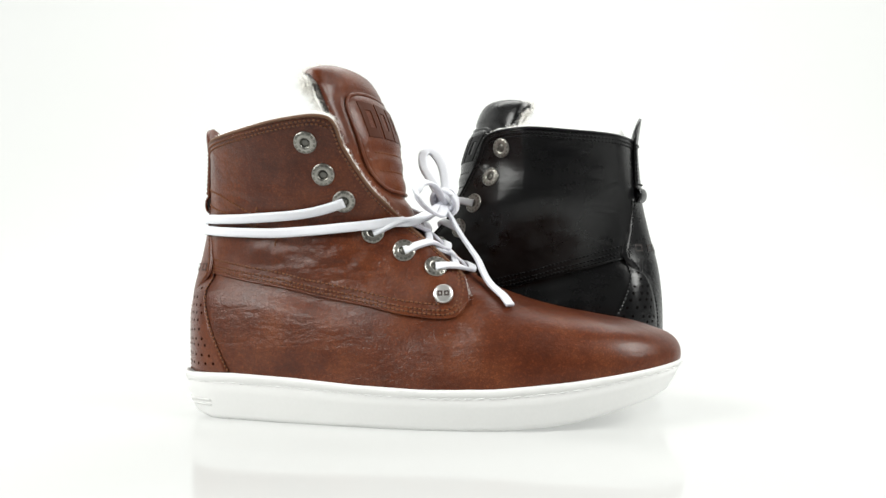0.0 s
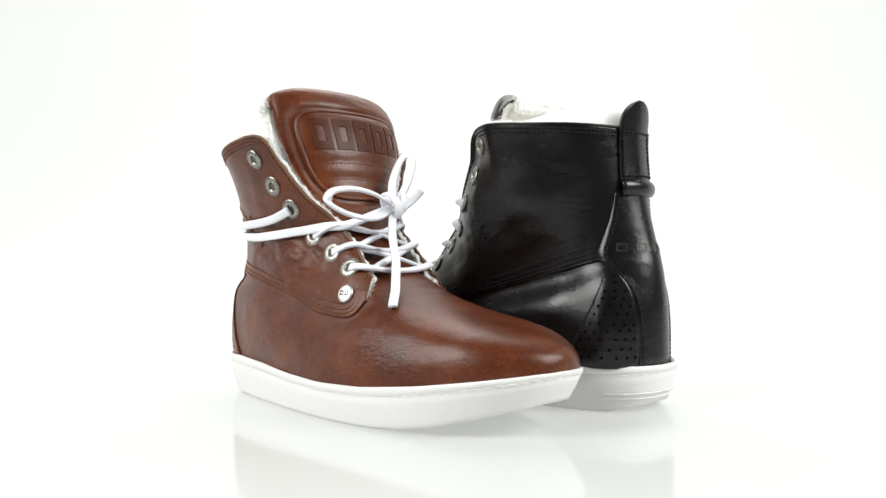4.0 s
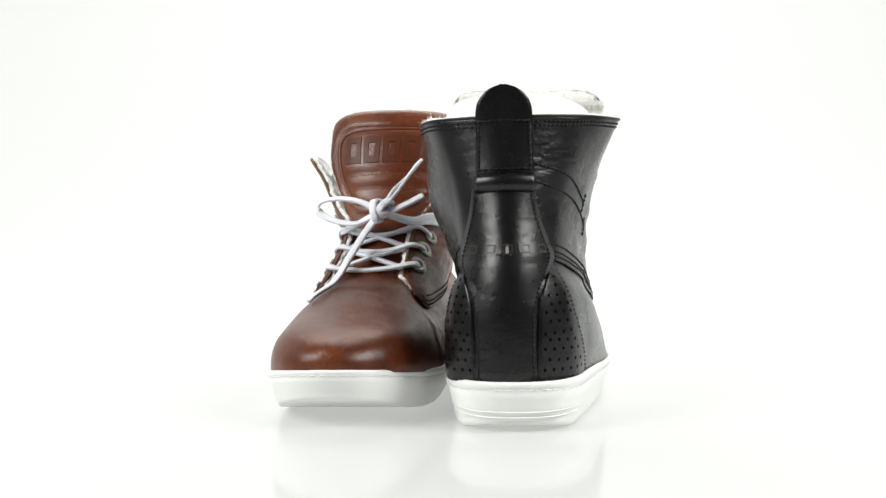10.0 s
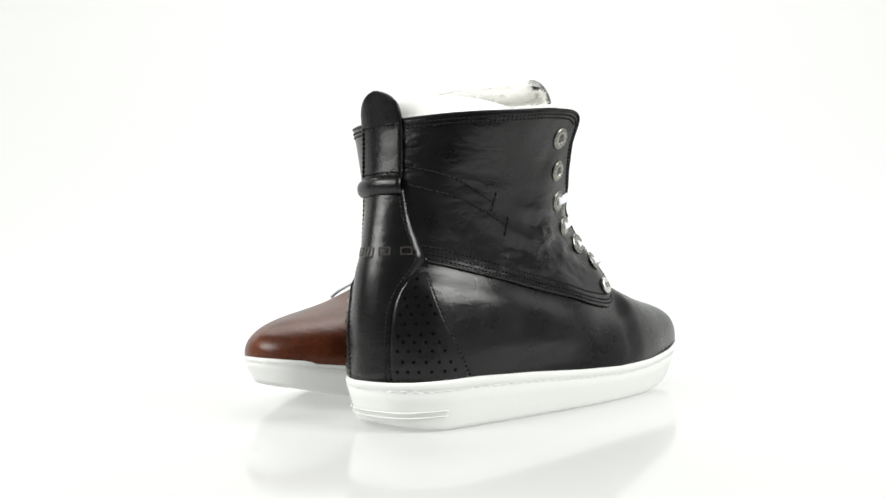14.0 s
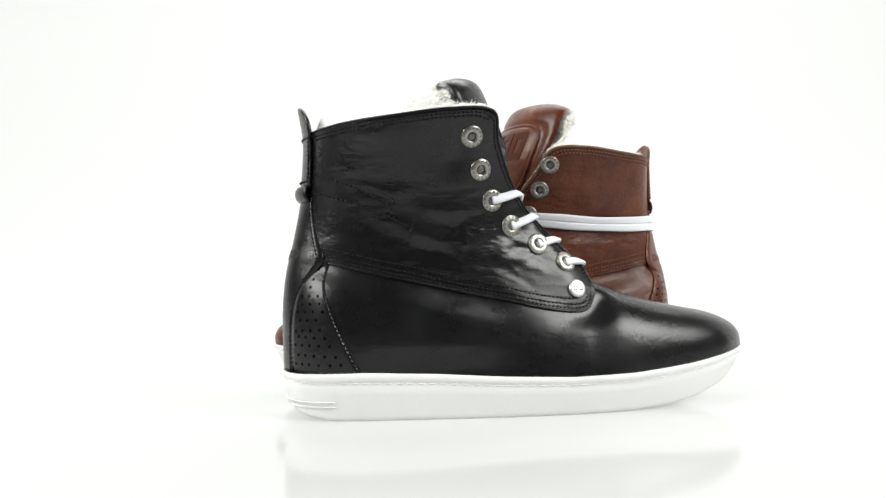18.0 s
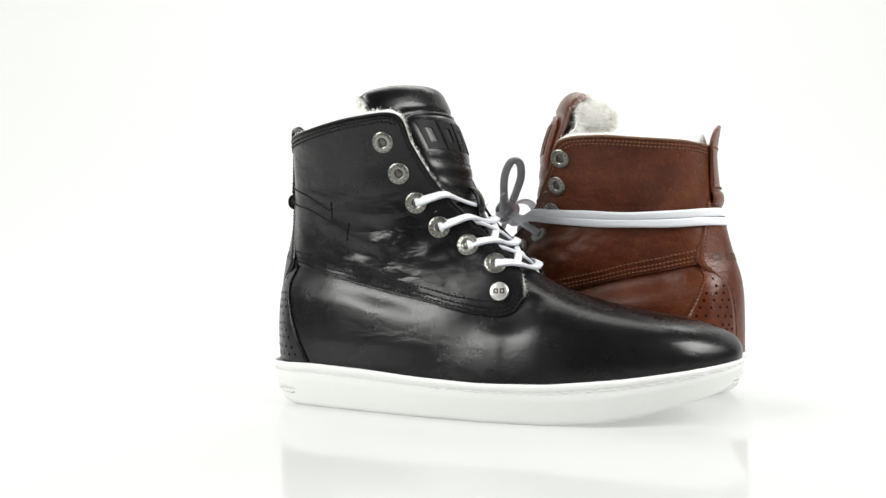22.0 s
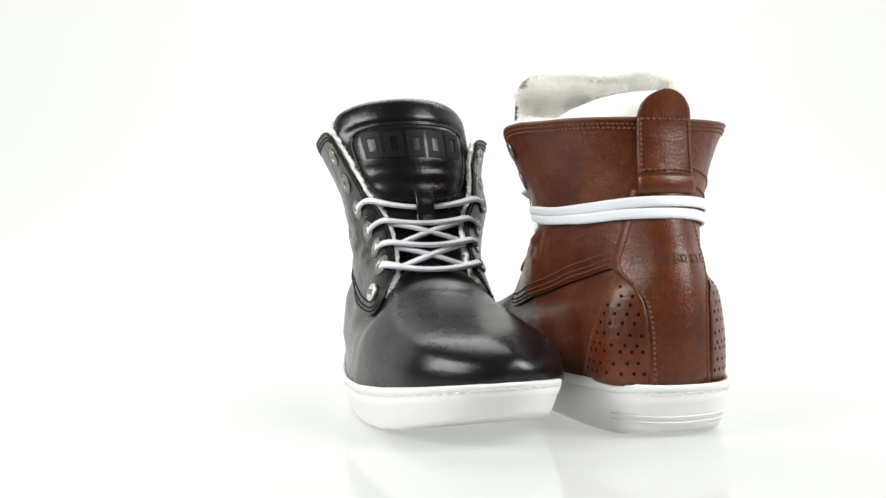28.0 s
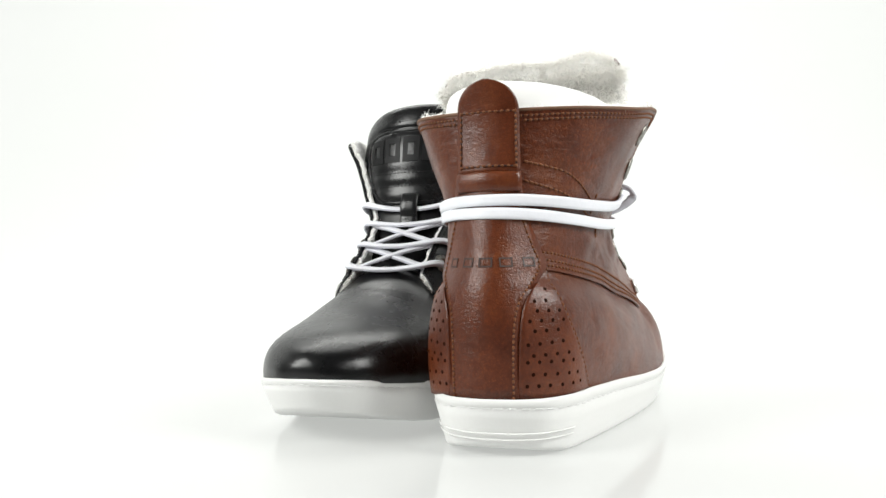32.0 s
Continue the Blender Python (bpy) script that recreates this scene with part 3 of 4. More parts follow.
def build_sole(root):
    rows = []
    # (inset, height from tread 0 to rim 1, extra mm)
    for inset, k, extra in ((9, 0, 0), (6.6, 0, 0), (5.6, 0, 0.5), (5.0, 0, 1.6), (4.6, 0, 3.0), (3.7, 0.28, 0),
                            (2.2, 0.55, 0), (1.3, 0.76, 0), (1.45, 0.775, 0), (1.45, 0.81, 0), (1.0, 0.825, 0), (0.6, 0.92, 0),
                            (0.8, 0.97, 0), (1.4, 1.0, 0), (2.6, 1.0, -0.4), (4.0, 1.0, -1.6), (6.5, 1.0, -3.0)):
        lean = flare(outline_at(0)[:, 0])[:, None] if k < 0.7 else 1.0
        o = outline_at(inset * lean)
        lo, hi = tread_z(o[:, 0]), rim_z(o[:, 0])
        rows.append(np.column_stack([o, lo + (hi - lo) * k + extra]))
    g = np.stack(rows, 1)
    nu, nv = g.shape[:2]
    f = quads(nu, nv, 0, closed=True, flip=True)
    f.append(tuple(i * nv for i in range(nu)))
    sole = part("sole", mesh_of("sole", g.reshape(-1, 3) * M, f, RUBBER), root, "white rubber cupsole with stitched rim")
    o = outline_at(1.0, 900)
    lo, hi = tread_z(o[:, 0]), rim_z(o[:, 0])
    path = np.column_stack([o, lo + (hi - lo) * 0.793])
    path = evenly(np.vstack([path, path[:1]]), 6.4)
    t = np.gradient(path, axis=0)
    nrm = np.cross(t, [0, 0, 1.0])
    nrm *= np.sign((nrm[:, :2] * (path[:, :2] - [140, -14])).sum(1))[:, None]
    nrm /= np.linalg.norm(nrm, axis=1, keepdims=True)
    part("sole_stitching", mesh_of("sole_stitching", *scaled(stitches(path, nrm, 4.4, 0.32)), SOLE_THREAD), sole)
    # two fine ridges round the heel
    for level in (0.30, 0.42):
        o = outline_at((3.35 - (level - 0.28) * 5.5) * flare(outline_at(0)[:, 0])[:, None])
        lo, hi = tread_z(o[:, 0]), rim_z(o[:, 0])
        ridge = np.column_stack([o, np.full(len(o), 25.0 * level - 1.5)])
        k = int(np.argmax(ridge[:, 0]))
        ridge = np.roll(ridge, -k, axis=0)
        ridge = ridge[ridge[:, 0] < 24]
        part("heel_ridge", mesh_of("heel_ridge", *scaled(tube(ridge, 0.38, 6)), RUBBER), sole)
    return sole


# seams of the heel and side, outer side; the inner side mirrors them
STAY = [(14, -18, 131), (15, -20.5, 115), (18, -25, 101), (20, -28, 92.5), (13, -25.5, 84), (5, -20.5, 71), (2, -18.5, 55), (0.5, -18, 25.6)]
PERF = [(21, -28.5, 91.5), (18.5, -32.5, 77), (24, -38.5, 55), (37.8, -43.5, 25.6)]
EYES_BLACK = [(101.7, -67.9, 161), (109, -60.7, 143), (117.6, -54.5, 125.6), (130, -46.5, 110.9), (148, -46.7, 99.7), (165, -46.7, 87.7)]
EYES_BLACK_INNER = [(106, 45, 164), (112.5, 40, 147), (120, 31, 128), (131, 22.5, 112), (148, 17.5, 100), (165, 16, 88)]
EYES_BROWN_INNER = [(110, 49, 156.5), (115, 40, 139), (121, 31, 122), (132, 22.5, 109), (146, 17.5, 98), (164, 16, 87)]
EYES_BROWN = [(95, -72.4, 156), (103, -67, 138), (114, -60, 122.5), (129, -53, 109), (146, -49, 98), (164, -46.5, 87)]


def frame_bar(place, n, up, w, h, bar, lift):
    """A plain rectangular ring, lying on a surface."""
    n, up = np.array(n), np.array(up)
    up = up - n * (up @ n)
    up /= np.linalg.norm(up)
    s = np.cross(up, n)
    corners = lambda a, b, k: [place + s * x * a / 2 + up * z * b / 2 + n * k for x, z in ((-1, -1), (1, -1), (1, 1), (-1, 1))]
    v = corners(w, h, 0) + corners(w, h, lift) + corners(w - 2 * bar, h - 2 * bar, lift) + corners(w - 2 * bar, h - 2 * bar, 0)
    f = [(k * 4 + i, k * 4 + (i + 1) % 4, k * 4 + 4 + (i + 1) % 4, k * 4 + 4 + i) for k in range(3) for i in range(4)]
    return v, f


def patch(skin, rows, count, lift, deep=0.8):
    """A thin piece of leather on the skin between two lines."""
    left, right = rows
    g = []
    for p, q in zip(left, right):
        line = []
        for k in np.linspace(0, 1, count):
            c = p * (1 - k) + q * k
            line.append(skin.on(c, lift)[0])
        g.append(line)
    return np.array(g)


def sheet_of(g, thick):
    n = normals_of(g)
    c = np.array([60.0, -9.0, 60.0])
    out = 1.0 if ((g - c) * n).sum() > 0 else -1.0
    return shell(g, thick, out)


def tongue_grid(soft, nu=46, nv=70):
    """Front face of the padded tongue: across, then upwards."""
    if soft:
        spine = [(188, -17, 64), (168, -15, 84), (147, -12, 112), (134, -9, 140), (128, -7, 166), (120, -6, 189), (114, -6, 200.5), (108, -6, 204)]
        half = [15, 20, 25, 39, 51, 53, 52, 47]
    else:
        spine = [(188, -17, 64), (168, -15, 84), (147, -14, 112), (136, -14, 138), (130, -15, 161), (123, -15.5, 182), (117, -15.5, 196), (111, -15.5, 200)]
        half = [15, 20, 27, 39, 46, 48, 46, 40]
    s = spline(spine, nv)
    w = spline([(h, 0) for h in half], nv)[:, 0]
    g = np.zeros((nu, nv, 3))
    for i, k in enumerate(np.linspace(-1, 1, nu)):
        bend = abs(k) ** 2.0 * np.interp(s[:, 2], [80, 120, 150, 180, 210], [2, 8, 16, 19, 19] if soft else [2, 8, 20, 29, 30])
        g[i] = s + np.column_stack([-bend, k * w, -abs(k) ** 6 * np.interp(s[:, 2], [190, 210], [0, 7])])
        g[i, :, 2] += (-2.2 * k if soft else 1.5 * k - 3 * k * k) * np.interp(s[:, 2], [150, 210], [0, 1])
    return g


def build_tongue(root, soft, skin_mat, thread_mat, print_mat, edge_mat):
    g = tongue_grid(soft)
    nu, nv = g.shape[:2]
    n = normals_of(g)
    if (n[..., 0]).mean() < 0:
        n = -n
    u = np.linspace(-1, 1, nu)[:, None]
    v = np.linspace(0, 1, nv)[None, :]
    puff = np.clip(1 - np.abs(u) ** 5, 0, 1) ** 0.5 * np.clip(1 - np.clip((v - 0.8) / 0.2, 0, 1) ** 4, 0, 1) ** 0.5
    fat = np.interp(v, [0, 0.35, 0.5, 1], [2, 3, 8, 9])
    front = g + n * (puff * fat * 0.5)[..., None]
    # the framed panel sits in a shallow groove
    pu, pv = u / 0.84, (v - 0.55) / 0.175
    round_box = (np.abs(pu) ** 5 + np.abs(pv) ** 5) ** 0.2
    front += n * (-2.2 * np.exp(-((round_box - 1.0) / 0.09) ** 2) + 1.6 * np.clip(1 - round_box ** 3, 0, 1))[..., None]
    for level in (0.51, 0.45):
        front -= n * (1.0 * np.exp(-((v - level) / 0.016) ** 2) * (np.abs(u) < 0.70))[..., None]
    back = g - n * (puff * fat * 0.5)[..., None]
    vv = list(front.reshape(-1, 3)) + list(back.reshape(-1, 3))
    k = nu * nv
    ff = quads(nu, nv, 0, flip=False) + quads(nu, nv, k, flip=True)
    ids = [i * nv + nv - 1 for i in range(nu)]
    ff += [(a, b, b + k, a + k) for a, b in zip(ids, ids[1:])]
    for row in (0, nu - 1):
        e = [row * nv + j for j in range(nv)]
        ff += [(a, b, b + k, a + k) for a, b in zip(e, e[1:])]
    tongue = part("tongue", mesh_of("tongue", *scaled((vv, ff)), skin_mat), root, "padded leather tongue with an embossed panel")
    at = lambda a, b: (front[int(round((a + 1) / 2 * (nu - 1))), int(round(b * (nv - 1)))], n[int(round((a + 1) / 2 * (nu - 1))), int(round(b * (nv - 1)))])
    # piping round the panel
    ring = []
    for a in np.linspace(0, 2 * math.pi, 120, endpoint=False):
        c, d = math.cos(a), math.sin(a)
        r = (abs(c) ** 5 + abs(d) ** 5) ** -0.2
        ui, vi = (c * r * 0.80 + 1) / 2 * (nu - 1), (0.55 + d * r * 0.165) * (nv - 1)
        i, j = min(int(ui), nu - 2), min(int(vi), nv - 2)
        fu, fv = ui - i, vi - j
        q = (front[i, j] * (1 - fu) * (1 - fv) + front[i + 1, j] * fu * (1 - fv) + front[i, j + 1] * (1 - fu) * fv + front[i + 1, j + 1] * fu * fv)
        ring.append(q + n[i, j] * 0.3)
    ring = np.array(ring + ring[:2])
    part("piping", mesh_of("piping", *scaled(tube(ring, 1.25, 8)), skin_mat), tongue)
    # raised marks where the maker's name stands, as plain frames that follow the panel
    def lies(a, b, lift):
        ui, vi = (a + 1) / 2 * (nu - 1), b * (nv - 1)
        i, j = min(int(ui), nu - 2), min(int(vi), nv - 2)
        fu, fv = ui - i, vi - j
        mix = lambda g: g[i, j] * (1 - fu) * (1 - fv) + g[i + 1, j] * fu * (1 - fv) + g[i, j + 1] * (1 - fu) * fv + g[i + 1, j + 1] * fu * fv
        return mix(front) + mix(n) * lift

    for k in range(5):
        a, b, w, h = -0.55 + 0.272 * k, 0.612, 0.112, 0.058
        edge = np.concatenate([np.stack([np.linspace(-1, 1, 8, endpoint=False), np.full(8, -1.0)], 1), np.stack([np.full(8, 1.0), np.linspace(-1, 1, 8, endpoint=False)], 1)])
        edge = np.concatenate([edge, -edge])
        mark = [lies(a + p * w * s1, b + q * h * s2, lift) for s1, s2, lift in ((1.03, 1.03, -0.4), (1, 1, 0.55), (0.42, 0.50, 0.55), (0.38, 0.46, -0.4)) for p, q in edge]
        faces = [(r * 32 + c, r * 32 + (c + 1) % 32, r * 32 + 32 + (c + 1) % 32, r * 32 + 32 + c) for r in range(3) for c in range(32)]
        part("embossed_mark", mesh_of("embossed_mark", *scaled((mark, faces)), BROWN_MARK if soft else BLACK_MARK, smooth=False), tongue)
    for level in (0.51, 0.45):
        row = np.array([at(a, level)[0] + at(a, level)[1] * 0.1 for a in np.linspace(-0.62, 0.62, 40)])
        row = evenly(row, 2.8)
        nn = np.array([at(a, level)[1] for a in np.linspace(-0.62, 0.62, len(row))])
        part("panel_stitching", mesh_of("panel_stitching", *scaled(stitches(row, nn, 2.0, 0.4)), thread_mat), tongue)
    # fleece behind and along the rim
    lump = 1.0 if soft else 0.45
    bumps = np.array([[2.6 * noise.noise(Vector(p) * 0.085) + 1.5 * noise.noise(Vector(p) * 0.21) for p in row] for row in back])
    bk = back - n * (2.6 + lump * (2.2 + bumps))[..., None]
    top = np.array([noise.noise(Vector((0.11 * i, 4.0, 0.0))) for i in range(nu)])[:, None] * [0, 0, 3.0 * lump]
    bk[:, -1] += [0, 0, 5.0 if soft else 3.8] + top
    bk[:, -2] += [0, 0, 3.2 if soft else 2.4] + 0.7 * top
    bk[:, :, 1] += np.sign(u) * np.abs(u) ** 6 * 2.6
    lo, hi, cut = (0, nu, nv)
    bk = bk[lo:hi, 20:cut]
    part("tongue_fleece", mesh_of("tongue_fleece", *scaled(sheet_of_back(bk)), FLEECE), tongue, "thick off-white fleece backing")
    pts, nrm = bk.reshape(-1, 3) - n[lo:hi, 20:cut].reshape(-1, 3) * 1.0, -n[lo:hi, 20:cut].reshape(-1, 3)
    nb = n[lo:hi, 20:cut]
    high = bk.shape[1] - 16
    tip = np.concatenate([bk[:, -1], bk[0, high:], bk[-1, high:]])
    tip_out = np.concatenate([nb[:, -1] * -0.7 + [0, 0, 1.0], nb[0, high:] * -1.0 + [0, -0.5, 0], nb[-1, high:] * -1.0 + [0, 0.5, 0]])
    side = np.concatenate([bk[0, 16:high], bk[-1, 16:high]])
    side_out = np.concatenate([nb[0, 16:high] * -1.0 + [0, -0.1, 0], nb[-1, 16:high] * -1.0 + [0, 0.1, 0]])
    long = 4.4 if soft else 2.2
    hair = merge([tufts(pts, nrm, long * 1.15, 7, per=16 if soft else 12, spread=1.2, width=0.3), tufts(tip, tip_out, long * 1.05, 8, per=70 if soft else 24, spread=0.9, width=0.18),
                  tufts(side, side_out, 1.5, 9, per=14, spread=0.6, width=0.16)])
    part("fleece_hair", mesh_of("fleece_hair", *scaled(hair), FLEECE_HAIR, smooth=False), tongue, kind="stuff")
    return tongue, front, n


def sheet_of_back(g):
    return shell(g, 1.2, 1.0)


def build_heel(root, skin, skin_mat, thread_mat, print_mat, soft):
    drop = -4.0 if soft else 0.0
    low = lambda pts: [(x, y, z + drop * min(1, max(0, (z - 60) / 60)) - (heel_sag(x, z) if soft else 0)) for x, y, z in pts]
    left = spline(low(STAY), 46)
    inward = lambda g: other(g) + [0, 3.5, 0]
    right = inward(left)
    rows = []
    for p, q in zip(left, right):
        k = np.linspace(0, 1, 17)[:, None]
        c = p * (1 - k) + q * k
        rows.append([skin.behind(v[1], v[2], 1.0)[0] for v in c])
    g = np.array(rows)
    # an even, rounded back: each row a smooth curve, the rows evened out upwards
    deep = g[..., 0].copy()
    for i in range(len(deep)):
        y = g[i, :, 1] + 3
        basis = np.stack([np.ones_like(y), y, y ** 2, y ** 4 * 1e-3], 1)
        deep[i] = basis @ np.linalg.lstsq(basis, deep[i], rcond=None)[0]
    for _ in range(40):
        deep[1:-1] = 0.25 * deep[:-2] + 0.5 * deep[1:-1] + 0.25 * deep[2:]
    g[..., 0] = deep - 0.3
    stree = BVHTree.FromPolygons([Vector(p) for p in g.reshape(-1, 3)], quads(*g.shape[:2]))

    def on_stay(y, z, lift):
        place, n, _, _ = stree.ray_cast(Vector((-60, y, z)), Vector((1, 0, 0)))
        if place is None:
            place, n, _, _ = stree.find_nearest(Vector((0, y, z)))
        n = n if n.x < 0 else -n
        return np.array(place + n * lift), np.array(n)

    stay = part("heel_stay", mesh_of("heel_stay", *scaled(sheet_of(g, 1.0)), BROWN_SMOOTH if soft else BLACK_SMOOTH), root, "smooth leather heel stay")
    for mirror in (False, True):
        edge = right if mirror else left
        for off in (2.0,):
            c = edge.copy()
            c[:, 1] += off * (-1 if mirror else 1)
            c = evenly(c[1:], 2.6)
            path, nn = (np.array(k) for k in zip(*[on_stay(v[1], v[2], -0.02) for v in c]))
            sewn(path, nn, stay, thread_mat)
        # perforated side panel
        arc = spline(low(PERF), 46)
        inner = spline(low(STAY[3:]), 46)
        if mirror:
            arc, inner = inward(arc), inward(inner)
            arc[:, 0] += 8.0 * np.clip((80 - arc[:, 2]) / 54, 0, 1)
        pg = eased(patch(skin, (inner, arc), 14, 0.8), 10)
        pg = eased(np.array([[skin.on(p, 1.0)[0] for p in row] for row in pg]), 2)
        panel = part("perforated_panel", mesh_of("perforated_panel", *scaled(sheet_of(pg, 0.9)), skin_mat), root, "leather side panel punched with small holes")
        path, nn = skin.line(arc[2:], 2.6, 0.7)
        sewn(path, nn, panel, thread_mat)
        hole_mesh = None
        ptree = BVHTree.FromPolygons([Vector(p) for p in pg.reshape(-1, 3)], quads(*pg.shape[:2]))
        for r, z in enumerate(np.arange(31.5, 86, 4.9)):
            i = int(np.argmin(abs(inner[:, 2] - z)))
            j = int(np.argmin(abs(arc[:, 2] - z)))
            span = np.linalg.norm(arc[j] - inner[i])
            for c in range(8):
                d = (4.6 + 2.9 * (r % 2) + c * 5.8) / max(span, 1)
                if d > 1 - 4.0 / span:
                    continue
                q, nn1, _, _ = ptree.find_nearest(Vector(inner[i] * (1 - d) + arc[j] * d))
                if nn1.dot(q - Vector((50, -8, q.z))) < 0:
                    nn1 = -nn1
                v, f = lathe([(1.0, -0.3), (0.95, 0.04), (0.82, 0.1), (0.4, 0.11)], 10, (0, 0, 0), (0, 0, 1))
                if hole_mesh is None:
                    hole_mesh = mesh_of("perforation", *scaled((v, f)), BROWN_HOLE if soft else HOLE)
                ob = part("perforation", hole_mesh, panel)
                ob.matrix_basis = Matrix.Translation(q * M) @ nn1.to_track_quat("Z", "Y").to_matrix().to_4x4()
    # small plain frames where the maker's name is printed
    for k in range(5):
        y = -3 + 9.4 * (2 - k)
        q, nn1 = on_stay(y, 96.5 + (-7 if soft else 0), 0.06)
        part("printed_mark", mesh_of("printed_mark", *scaled(frame_bar(q, nn1, (0, 0, 1), 6.8, 4.8, 0.85, 0.12)), print_mat, smooth=False), stay)
    # pull tab: a doubled strap over the collar, and the fold under it
    top = 178.6 if soft else 186.5
    zs = np.r_[np.linspace(137 + drop, top - 14, 16), top - 14 + 14 * np.sin(np.linspace(0.08, math.pi / 2, 12))]
    grid = []
    for z in zs:
        k = (z - (top - 14)) / 14
        w = 15.0 * (math.sqrt(max(0.0, 1 - k * k)) if k > 0 else 1)
        w = max(w, 1.0)
        line = []
        for a in np.linspace(-1, 1, 15):
            y = -2.5 + a * w
            if z < (165 if soft else 168) + drop:
                q = skin.behind(y, z, 2.6)[0]
                q[2] = z
            else:
                base = skin.behind(y, (164 if soft else 167) + drop, 2.6)[0]
                q = base + np.array([-(z - (165 if soft else 168) - drop) * 0.16, 0, 0])
                q[1] = base[1]
                q[2] = z
            line.append(q)
        grid.append(line)
    tab = part("pull_tab", mesh_of("pull_tab", *scaled(sheet_of(eased(grid, 4), 1.9)), skin_mat), root, "rounded leather pull tab")
    for pts in ([(-15.7, 140), (-15.7, 167)], [(10.7, 140), (10.7, 167)], [(-15, 140), (10, 140)], [(-15, 167), (10, 167)]):
        c = evenly(np.array(pts, float), 2.6)
        path, nn = (np.array(k) for k in zip(*[skin.behind(y, z + drop, 2.9) for y, z in c]))
        sewn(path, nn, tab, thread_mat)
    fold = []
    for y in np.linspace(-17.6, 12.6, 14):
        q, nn1 = skin.behind(y, 132.5 + drop, 1.0)
        line = []
        for a in np.linspace(-1.9, 1.9, 15):
            line.append(q + nn1 * (0.8 + (2.2 if soft else 3.6) * math.cos(a * 0.8)) + np.array([0, 0, 5.0 * math.sin(a * 0.82)]))
        fold.append(line)
    part("pull_loop", mesh_of("pull_loop", *scaled(sheet_of(np.array(fold), 1.4)), skin_mat), root, "folded leather loop")


def facing(g):
    """1 or -1, so that the sheet's normals times it point away from the foot."""
    c = np.stack([g[..., 0], mid_y(g[..., 0]), g[..., 2]], -1)
    return 1.0 if ((g - c) * normals_of(g)).sum() > 0 else -1.0


